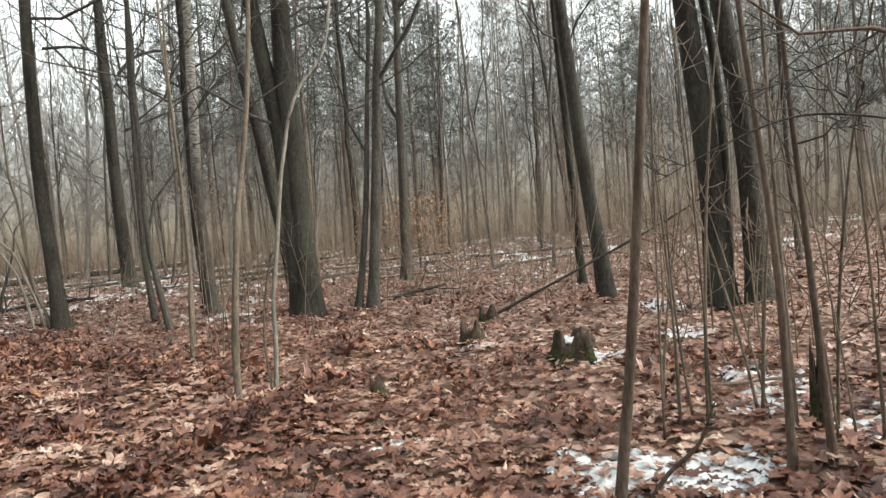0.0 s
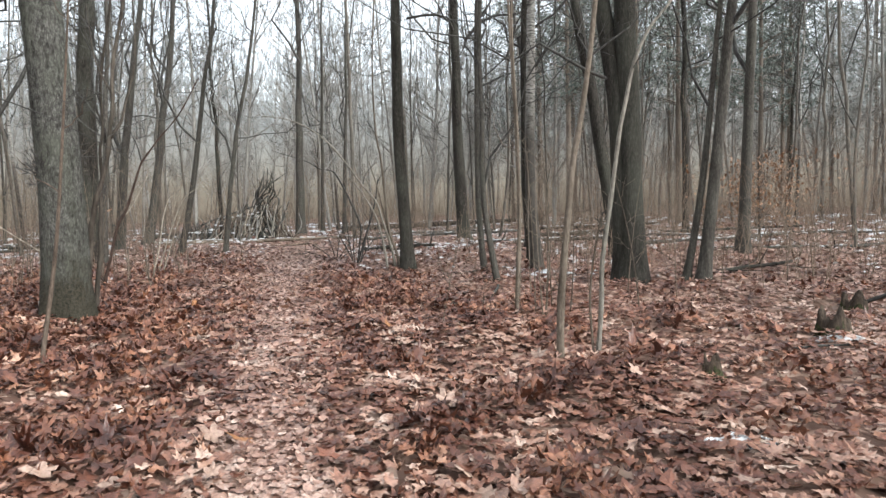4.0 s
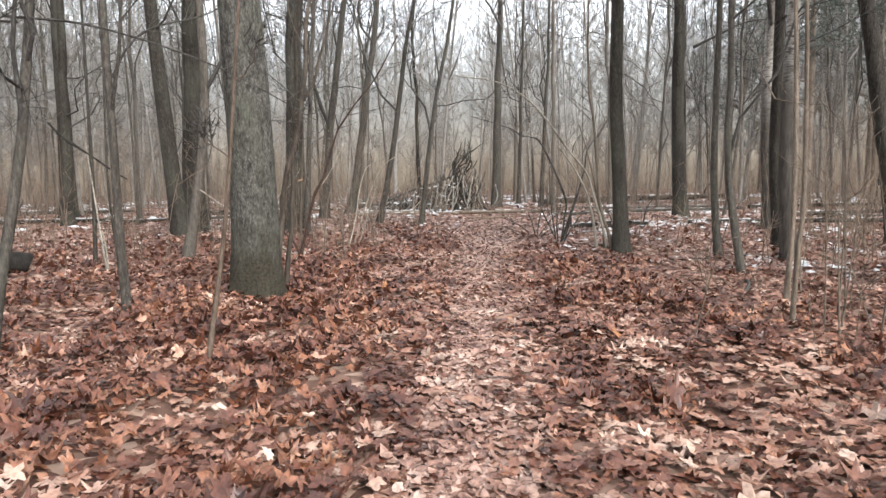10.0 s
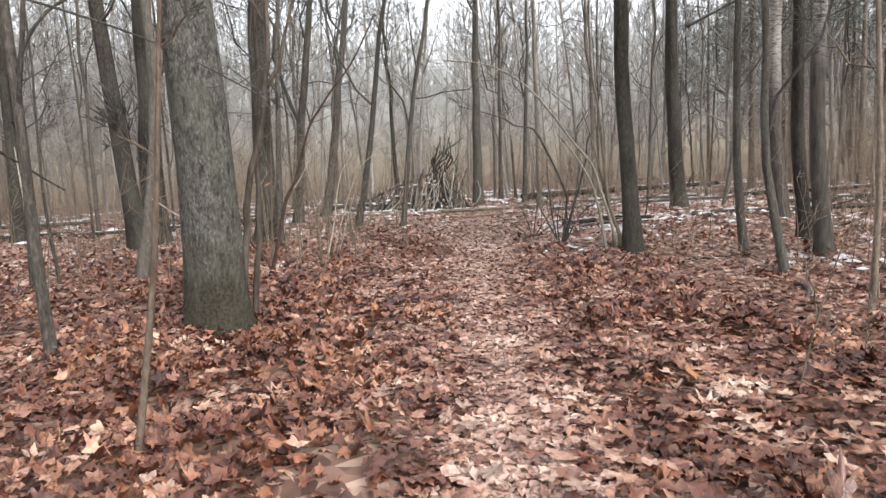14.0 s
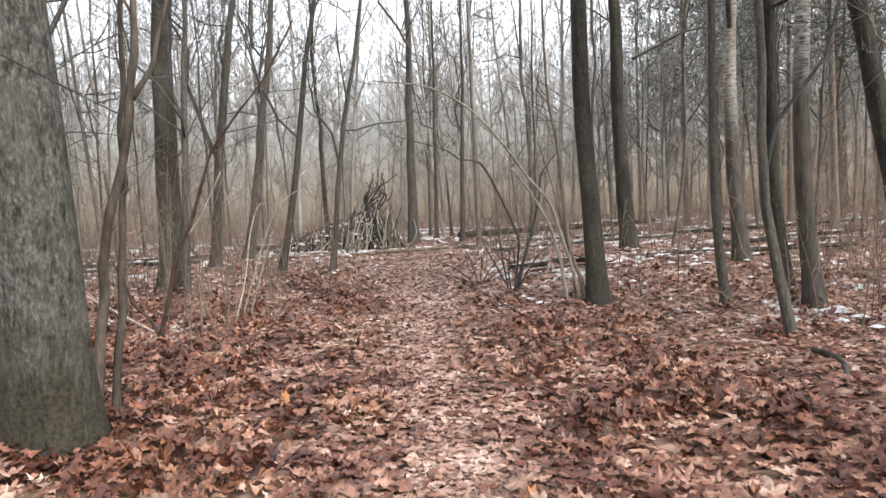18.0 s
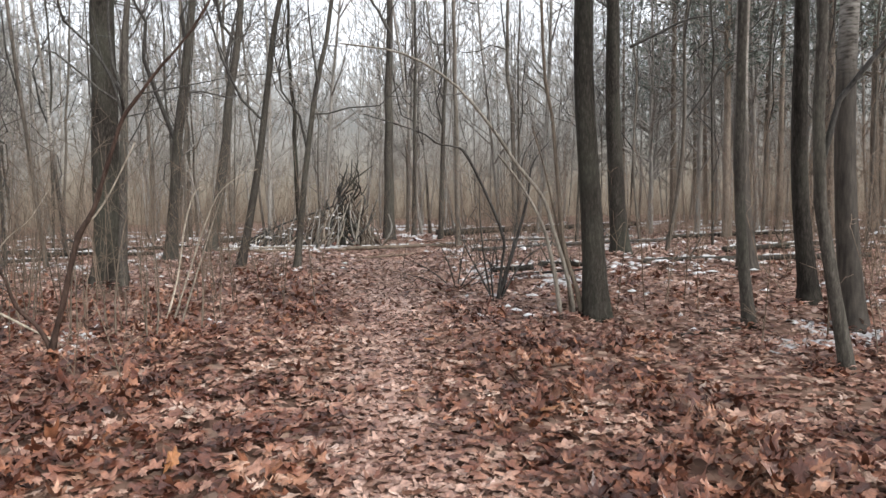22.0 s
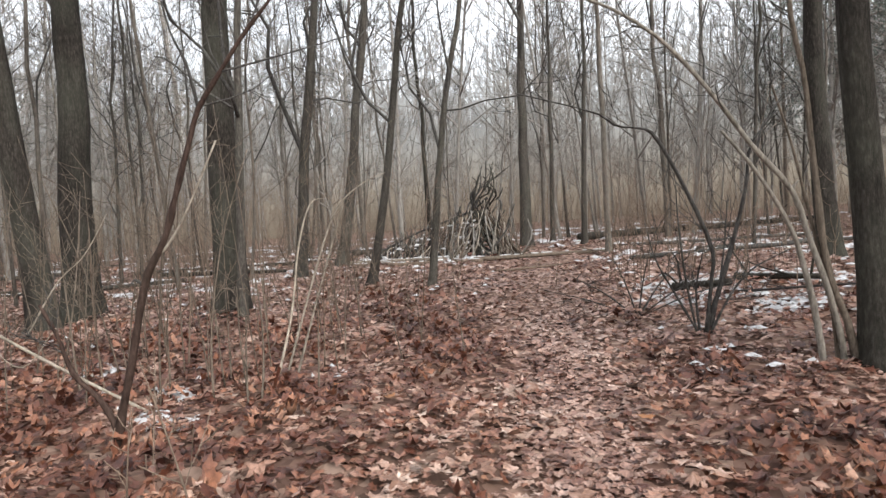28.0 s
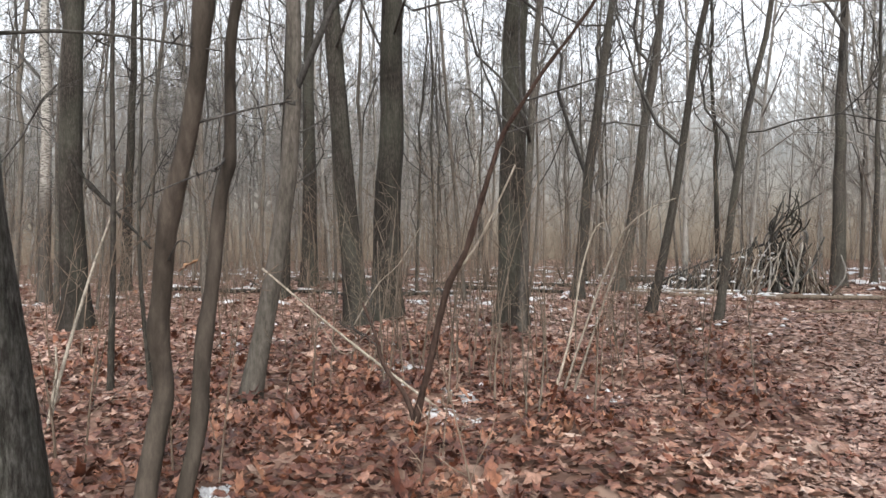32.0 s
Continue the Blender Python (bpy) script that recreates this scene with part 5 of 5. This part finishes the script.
# a long broken branch hung up against the twin trees
hung = thing("hung_branch", 4.5, 8.68, label="long thin dark broken branch leaning up against a tree", category="branch")
hl = [(-0.05, 0.02, 0.03), (1.0, -0.95, 0.72), (1.9, -1.75, 1.32), (2.45, -2.3, 1.78)]
part("branch", rod("branch", hl, 0.022, 0.012, BARK["twig"], 26, 8, 0.1, 35), hung)
twigs_on(hung, 36, [hl], [0.016], 9, 0.16)


# ---- stumps and wood ----
def stump(x, y, d, h, seed, label, snow=True, roots=5):
    """A rotten stump: a jagged broken rim round a hollow, with spreading roots."""
    rng = np.random.default_rng(seed)
    top = thing("stump", x, y, label=label, category="stump", group="stumps")
    s = 26
    a = np.arange(s) * 2 * np.pi / s
    lob = 1 + 0.16 * np.cos(roots * a + 1) + rng.normal(scale=0.04, size=s)
    rim = h * (0.62 + 0.45 * np.abs(np.sin(a * 1.5 + 0.7)) ** 2 + rng.normal(scale=0.11, size=s))
    rows = []
    for f, rr in ((-0.25, 1.6), (0.0, 1.45), (0.2, 1.18), (0.55, 1.02), (0.85, 0.98), (1.0, 0.9)):
        rows.append(np.stack([np.cos(a) * d / 2 * rr * lob, np.sin(a) * d / 2 * rr * lob, rim * f], 1))
    for f, rr in ((0.96, 0.72), (0.62, 0.6), (0.5, 0.3), (0.5, 0.02)):
        rows.append(np.stack([np.cos(a) * d / 2 * rr * lob, np.sin(a) * d / 2 * rr * lob, rim * f * (0.6 if rr < 0.5 else 1) + (0.2 * h if rr < 0.5 else 0)], 1))
    n = len(rows)
    i = np.arange(n - 1)[:, None] * s
    j = np.arange(s)[None]
    faces = np.stack([i + j, i + (j + 1) % s, i + s + (j + 1) % s, i + s + j], -1).reshape(-1, 4)
    me = mesh_of("stump_wood", np.concatenate(rows), faces, ROT)
    me.materials.append(MOSS)
    low = (np.arange(len(faces)) // s) < 3
    me.polygons.foreach_set("material_index", (low & (rng.random(len(faces)) < 0.75)).astype(np.int32))
    part("stump_wood", me, top)
    if snow:
        for k in range(9):
            px, py = rng.normal(scale=d * 0.17, size=2)
            r = rng.uniform(0.025, 0.05)
            bm = bmesh.new()
            bmesh.ops.create_icosphere(bm, subdivisions=2, radius=r)
            for v in bm.verts:
                w = 1 + 0.35 * noise.noise(v.co * 40 + Vector((k, 0, 0)))
                v.co = Vector((v.co.x * 1.5 * w + px, v.co.y * 1.3 * w + py, v.co.z * 0.7 * w + h * rng.uniform(0.62, 0.64)))
            me = bpy.data.meshes.new("snow")
            bm.to_mesh(me)
            bm.free()
            me.materials.append(SNOW)
            part("snow", me, top, "lump of old snow")
    return top


stump(3.57, 5.2, 0.36, 0.27, 61, "rotten mossy jagged stump with snow in its hollow")
stump(1.65, 5.38, 0.13, 0.16, 62, "small green mossy stub among fallen leaves", False, 3)
stump(4.42, 8.55, 0.24, 0.24, 63, "small dark rotten stump at a branch's end", False, 4)
stump(3.35, 6.95, 0.26, 0.24, 64, "low dark rotten stub beside a little snow", False, 4)
stump(3.35, 2.55, 0.09, 0.42, 65, "thin broken dark stub among pale saplings", False, 3)


# ---- snow ----
def snow_patch(x, y, rx, ry, seed, fill=0.5, speck=0.3, label="thin patch of old snow between fallen leaves"):
    """A ragged sheet of thin snow: cells of a grid that pass a noise test, thick in the middle."""
    rng = np.random.default_rng(seed)
    n = 56
    u = np.linspace(-1, 1, n)
    U, V = np.meshgrid(u, u)
    val = np.array([[noise.noise((p * 2.6 + seed, q * 2.6, 0.3)) * 0.6 + noise.noise((p * 6.5, q * 6.5 + seed, 1.3)) * 0.45 + noise.noise((p * 15, q * 15 + seed, 2.3)) * speck for p in u] for q in u])
    f = 1 - (U ** 2 + V ** 2) + val - (0.75 - fill)
    X, Y = x + U * rx, y + V * ry
    Z = ground_z(X, Y) + 0.014 + 0.032 * np.clip(f, -0.5, 0.8)
    i = np.arange(n - 1)[:, None] * n + np.arange(n - 1)[None]
    faces = np.stack([i, i + 1, i + n + 1, i + n], -1)
    ok = (f[:-1, :-1] + f[1:, 1:] + f[:-1, 1:] + f[1:, :-1]) > 0
    faces = faces[ok].reshape(-1, 4)
    if len(faces) < 4:
        return
    used, inv = np.unique(faces, return_inverse=True)
    verts = np.stack([X, Y, Z], -1).reshape(-1, 3)[used] - np.array((x, y, 0))
    ob = new("snow_patch", mesh_of("snow_patch", verts, inv.reshape(-1, 4), SNOW))
    ob.location = (x, y, 0)
    tagged(ob, label, "snow", "snow patches")


for k, (x, y, rx, ry) in enumerate(((2.15, 2.85, 0.42, 0.42), (2.55, 2.55, 0.4, 0.3), (3.8, 2.3, 0.6, 0.5), (3.75, 3.2, 0.45, 0.35), (4.3, 3.7, 0.5, 0.4), (3.75, 5.1, 0.38, 0.2), (4.15, 5.35, 0.35, 0.22),
                                    (1.35, 4.0, 0.26, 0.14), (3.3, 6.7, 0.3, 0.16), (5.2, 5.6, 0.5, 0.35), (6.6, 7.5, 0.6, 0.4))):
    snow_patch(x, y, rx, ry, 300 + k, 0.4, 0.6)
for k, (x, y, rx, ry) in enumerate(((-2.9, 17.9, 1.3, 0.9), (-1.9, 16.9, 0.8, 0.6), (-3.4, 19.2, 1.0, 0.7), (0.3, 12.8, 0.7, 0.45), (0.9, 13.6, 0.8, 0.5), (-6.85, 11.85, 0.4, 0.3), (-7.3, 12.5, 0.3, 0.2), (-1.2, 19.5, 1.2, 0.8),
                                    (-9.0, 13.1, 0.7, 0.4), (-12.2, 13.2, 0.8, 0.5), (-11.6, 28.0, 1.9, 0.9), (-13.6, 27.9, 1.2, 0.7), (-9.9, 27.9, 1.0, 0.5), (-5.8, 8.95, 0.2, 0.2), (-6.5, 9.6, 0.25, 0.2), (-15.5, 21.0, 1.2, 0.7), (2.3, 15.2, 0.9, 0.5))):
    snow_patch(x, y, rx, ry, 330 + k, 0.05, 0.9)


def far_snow():
    """Scraps of snow far back, joined."""
    rng = np.random.default_rng(9)
    pieces = []
    for k in range(1150):
        a, d = math.radians(rng.uniform(20, 180)), math.sqrt(rng.uniform(19 ** 2, 55 ** 2))
        x, y = -2 + d * math.cos(a), 5 + d * math.sin(a)
        if way_distance(x, y) < 1.5:
            continue
        m = 10
        t = np.arange(m) * 2 * np.pi / m
        r = rng.uniform(0.08, 0.4) * (1 + rng.normal(scale=0.3, size=m))
        sx = rng.uniform(0.8, 2.2)
        X, Y = x + np.cos(t) * r * sx, y + np.sin(t) * r
        rim = np.stack([X, Y, ground_z(X, Y) + 0.01], 1)
        verts = np.concatenate([[[x, y, float(ground_z(x, y)) + rng.uniform(0.06, 0.13)]], rim])
        j = np.arange(m)
        pieces.append((verts, np.stack([0 * j, 1 + j, 1 + (j + 1) % m], 1)))
    tagged(new("far_snow", mesh_of("far_snow", *joined(pieces), SNOW)), "scraps of old snow on the forest floor far back", "snow", kind="stuff")


far_snow()


def snow_flecks():
    """Crumbs of snow between the leaves, in drifts, from the shelter round to the twin trees."""
    rng = np.random.default_rng(29)
    pieces = []
    while len(pieces) < 860:
        bank = rng.random() < 0.05
        x, y = (rng.normal(-1.6, 1.6), rng.normal(18.2, 1.5)) if bank else (rng.uniform(-15, 12), rng.uniform(8.5, 26))
        if way_distance(x, y) < 0.9 or walk_distance(x, y) < 5.5 or (x < -4 and rng.random() < 0.45):
            continue
        drift = math.sin(0.9 * x + 1.3 * math.sin(0.7 * y)) + math.sin(1.1 * y + 0.8 * math.sin(0.6 * x)) + 0.06 * (y - 14)
        if not bank and drift + rng.normal(scale=1.0) < 0.7:
            continue
        m = 7
        t = np.arange(m) * 2 * np.pi / m
        r = rng.uniform(0.015, 0.06) * (1 + rng.normal(scale=0.35, size=m))
        X, Y = x + np.cos(t) * r * rng.uniform(0.9, 2.0), y + np.sin(t) * r
        z = float(ground_z(x, y)) + rng.uniform(0.05, 0.085)
        rim = np.stack([X, Y, np.full(m, z - 0.02)], 1)
        j = np.arange(m)
        pieces.append((np.concatenate([[[x, y, z + 0.012]], rim]), np.stack([0 * j, 1 + j, 1 + (j + 1) % m], 1)))
    tagged(new("snow_flecks", mesh_of("snow_flecks", *joined(pieces), SNOW)), "crumbs of old snow scattered between fallen leaves", "snow", kind="stuff")


snow_flecks()


# ---- pines and a beech that keeps its leaves ----
def needle_crown(rng, height, low, wide, count):
    h = low + (height - low) * rng.random(count) ** 0.85
    f = (h - low) / (height - low)
    r = wide * (0.35 + 0.65 * np.sin(np.pi * np.clip(f * 0.85 + 0.12, 0, 1))) * np.sqrt(rng.random(count))
    a = rng.uniform(0, 2 * np.pi, count) + 0.0
    C = np.stack([np.cos(a) * r, np.sin(a) * r, h], 1)
    k = 14
    base = np.repeat(C, k, 0) + rng.normal(scale=0.2, size=(count * k, 3))
    way = rng.normal(size=(count * k, 3))
    way /= np.linalg.norm(way, axis=1, keepdims=True)
    side = np.cross(way, rng.normal(size=(count * k, 3)))
    side /= np.linalg.norm(side, axis=1, keepdims=True) + 1e-9
    ln = rng.uniform(0.2, 0.45, (count * k, 1))
    V = np.stack([base - side * 0.034, base + side * 0.034, base + way * ln], 1).reshape(-1, 3)
    return C, V, np.arange(len(V)).reshape(-1, 3)


def pine(x, y, height, seed):
    rng = np.random.default_rng(seed)
    top = thing("pine_tree", x, y, label="tall pine with a dark green ragged needle crown", category="tree", group="pines behind the bare trees")
    me, axis, r = trunk_mesh(rng, 0.34, (0.01, 0.01), (0.0, 0.01), 4, height, BARK["pine"], 10, 22, 0.03, 0.3)
    part("trunk", me, top)
    C, V, Fc = needle_crown(rng, height, height * 0.34, 2.6, 260)
    part("crown", mesh_of("crown", V, Fc, NEEDLE, False), top)
    pick = rng.choice(len(C), 36, replace=False)
    P = np.zeros((36, 4, 3))
    for q, s in enumerate((0, 0.35, 0.7, 1)):
        P[:, q] = C[pick] * s
        P[:, q, 2] = C[pick, 2] - 0.5 * (1 - s) ** 1.5
    tagged(part("branch_spray", mesh_of("branch_spray", *tubes(P, np.linspace(0.04, 0.012, 4)[None].repeat(36, 0), 4), BARK["pine"]), top), kind="stuff")
    return top


rng_pine = np.random.default_rng(15)
kinds_of_pine = []
for k in range(27):
    a = math.radians(30 + 57 * ((k * 0.618) % 1) + rng_pine.normal() * 1.5)
    d = rng_pine.uniform(40, 72)
    x, y = -1 + d * math.cos(a), 4 + d * math.sin(a)
    if k < 3:
        kinds_of_pine.append(pine(x, y, (19, 22, 17)[k], 400 + k))
    else:
        copy_thing(kinds_of_pine[k % 3], pose(x, y, 0.05, 0, 0, rng_pine.uniform(0, 360)) @ Matrix.Scale(rng_pine.uniform(0.85, 1.2), 4))

for k, (x, y, big) in enumerate(((4.2, 33.0, 1.0), (7.0, 30.5, 0.85), (9.8, 34.0, 1.05), (3.5, 41.0, 1.1), (8.2, 40.0, 0.95), (12.5, 31.0, 0.9))):
    copy_thing(kinds_of_pine[k % 3], pose(x, y, 0.05, 0, 0, 67 * k + 20) @ Matrix.Scale(big, 4))

beech = tree(8.2, 20.5, 0.07, (0.02, 0.0), (0.0, 0.02), 1.5, 4.5, "beech", limbs=12, low=0.5, label="young beech that keeps its rusty orange leaves")
rng_held = np.random.default_rng(17)
nh = 1300
bx, by, bz = rng_held.normal(scale=0.8, size=nh), rng_held.normal(scale=0.8, size=nh), 0.35 + 2.6 * rng_held.beta(2, 2, nh)
tagged(part("leaves", mesh_of("leaves", *leaf_batch(rng_held, bx, by, bz, np.full(nh, 0.07), 3, 0.6), HELD, False), beech), kind="stuff")


# ---- single limbs that hang over the path ----
def hanging_limb(x, y, right, pairs, r, label, seed, depth=0.0):
    """A long limb of a tree that stands at x, y, reaching aside along right."""
    top = thing("tree_limb", x, y, label=label, category="branch", group="long limbs")
    pts = [(right[0] * s - right[1] * depth * s, right[1] * s + right[0] * depth * s, h) for s, h in pairs]
    part("branch", rod("branch", pts, r, r * 0.25, BARK["twig"], 26, 7, 0.08, seed), top)
    twigs_on(top, seed, [pts], [r * 0.6], 8, 0.22)


hanging_limb(-0.66, 22.3, (1, 0), [(0.15, 6.6), (0.6, 7.1), (1.2, 7.35), (1.9, 7.4), (2.9, 7.9)], 0.07, "thick bent limb of a dark tree", 501)
hanging_limb(-0.66, 22.3, (1, 0), [(0.2, 4.9), (0.9, 5.2), (1.5, 5.45), (2.2, 5.5)], 0.045, "thin bent limb of a dark tree", 502)
hanging_limb(-1.65, 14.15, (1, 0), [(0.1, 5.2), (0.6, 5.25), (1.0, 5.15), (1.45, 4.8)], 0.035, "thin bent limb of a dark tree", 503)
hanging_limb(-5.91, 5.51, (1, 0), [(0.2, 2.72), (0.7, 2.68), (1.4, 2.4), (2.05, 1.95)], 0.013, "thin bare limb reaching over fallen leaves", 504, 0.88)
hanging_limb(-5.91, 5.51, (-1, 0), [(-0.2, 2.7), (0.2, 2.62), (0.65, 2.25)], 0.012, "thin bare limb reaching over fallen leaves", 505, 1.5)
hanging_limb(-6.19, 7.19, (0.68, 0.73), [(0.0, 2.45), (0.15, 2.75), (0.4, 2.98), (1.0, 3.2), (1.5, 3.6)], 0.018, "dark bent limb of a slim tree", 506)
hanging_limb(3.05, 1.74, (-0.53, 0.85), [(0.0, 1.62), (0.16, 1.72), (0.5, 1.78), (0.85, 1.68), (1.2, 1.52)], 0.008, "thin pale twig reaching out from a sapling", 508)


# ---- bent beech saplings beside the oak, and twigs round them ----
def limb_through(points, r, label, seed, mat="twig", count=5, length=0.2, knots=0.08):
    """A thin limb through places given in metres."""
    x, y, z = points[0]
    top = thing("tree_limb", x, y, z, label=label, category="branch", group="long limbs")
    pts = [(p - x, q - y, h - z) for p, q, h in points]
    part("branch", rod("branch", pts, r, r * 0.35, BARK[mat], 28, 7, knots, seed), top)
    if count:
        twigs_on(top, seed, [pts], [r * 0.6], count, length)
    return top


def bent_sapling(points, r0, r1, label, seed, arms=()):
    """A curved stem through places given in metres, swollen at old branch scars, with arms that fork from it."""
    rng = np.random.default_rng(seed)
    x, y = points[0][:2]
    top = thing("sapling", x, y, 0.0, label=label, category="sapling", group="bare forest trees")
    line = smooth_line([(p - x, q - y, h) for p, q, h in points], 60)
    r = np.linspace(r0, r1, 60)
    for k in rng.integers(6, 56, 7):
        r *= 1 + 0.16 * np.exp(-((np.arange(60) - k) / 1.3) ** 2)
    r *= 1 + rng.normal(scale=0.015, size=60)
    r[:4] *= np.array((1.5, 1.3, 1.15, 1.05))
    part("trunk", mesh_of("trunk", *tubes(line[None], r[None], 14), BARK["beech"]), top)
    tops = []
    for k, (arm, ra) in enumerate(arms):
        pts = [(p - x, q - y, h) for p, q, h in arm]
        tops.append(pts)
        part("limb", rod("limb", pts, ra, ra * 0.3, BARK["beech"], 20, 9, 0.05, seed + k), top)
    twigs_on(top, seed, tops, [0.012] * len(tops), 7, 0.3)
    return top


bent_sapling(((-5.38, 8.76, -0.1), (-5.37, 8.77, 0.3), (-5.34, 8.79, 0.62), (-5.32, 8.83, 0.89), (-5.31, 8.85, 1.02), (-5.28, 8.82, 1.23), (-5.25, 8.82, 1.36), (-5.19, 8.82, 1.61),
              (-5.11, 8.85, 1.87), (-5.05, 8.86, 2.07), (-5.0, 8.86, 2.3), (-4.97, 8.87, 2.55), (-4.94, 8.9, 2.8), (-4.93, 8.95, 3.4), (-4.8, 9.1, 4.4), (-4.85, 9.3, 5.6)), 0.041, 0.02,
             "curved beech sapling with grey-brown bark forking above", 601,
             ((((-4.98, 8.87, 2.42), (-4.92, 8.93, 2.55), (-4.86, 8.97, 2.67), (-4.82, 9.01, 2.9), (-4.7, 9.1, 3.5), (-4.75, 9.2, 4.6)), 0.028), (((-4.94, 8.92, 3.0), (-5.2, 9.0, 3.5), (-5.4, 9.2, 4.3)), 0.012)))
bent_sapling(((-5.3, 8.84, -0.1), (-5.28, 8.86, 0.3), (-5.26, 8.89, 0.61), (-5.24, 8.94, 0.88), (-5.24, 8.96, 1.15), (-5.24, 9.0, 1.42), (-5.24, 9.03, 1.7), (-5.23, 9.06, 1.84), (-5.24, 9.07, 2.0),
              (-5.25, 9.08, 2.29), (-5.22, 9.12, 2.6), (-5.25, 9.2, 3.3), (-5.15, 9.35, 4.3), (-5.2, 9.5, 5.2)), 0.033, 0.014, "curved beech sapling with grey-brown bark and dark scars", 602,
             ((((-5.23, 9.12, 2.65), (-5.4, 9.3, 3.0), (-5.5, 9.6, 3.6)), 0.01), (((-5.25, 9.2, 3.3), (-5.0, 9.4, 3.8), (-4.9, 9.6, 4.5)), 0.01)))
limb_through(((-5.33, 8.1, 2.1), (-5.23, 8.35, 2.14), (-5.18, 8.46, 2.16), (-5.14, 8.57, 2.17), (-5.09, 8.7, 2.17), (-5.03, 8.82, 2.16), (-4.98, 8.91, 2.15)), 0.007, "thin twig reaching out from an oak", 611, "twig", 3, 0.15)
limb_through(((-5.24, 9.05, 1.85), (-5.15, 8.97, 1.8), (-5.08, 8.77, 1.71), (-5.03, 8.61, 1.63)), 0.005, "thin twig of a beech sapling", 612, "twig", 2, 0.12)
limb_through(((-5.08, 8.87, 1.93), (-5.05, 9.06, 2.0), (-5.1, 9.27, 2.07)), 0.005, "thin twig of a beech sapling", 613, "twig", 3, 0.2)
limb_through(((-10.6, 10.0, 2.5), (-10.4, 10.1, 2.25), (-9.94, 10.2, 1.95), (-9.6, 10.3, 1.7), (-9.31, 10.33, 1.54)), 0.024, "dark knobbly dead branch hung on a thin tree", 614, "dark", 2, 0.15, 0.3)
held = limb_through(((-5.19, 8.82, 1.48), (-5.11, 8.82, 1.54), (-5.05, 8.83, 1.53), (-5.01, 8.81, 1.5)), 0.003, "thin twig holding one orange leaf", 615, "twig", 0)
rng_one = np.random.default_rng(19)
part("leaf", mesh_of("leaf", *leaf_batch(rng_one, np.array([0.18]), np.array([-0.01]), np.array([-0.01]), np.array([0.055]), 0, 0.9), HELD, False), held, "single dry orange leaf")
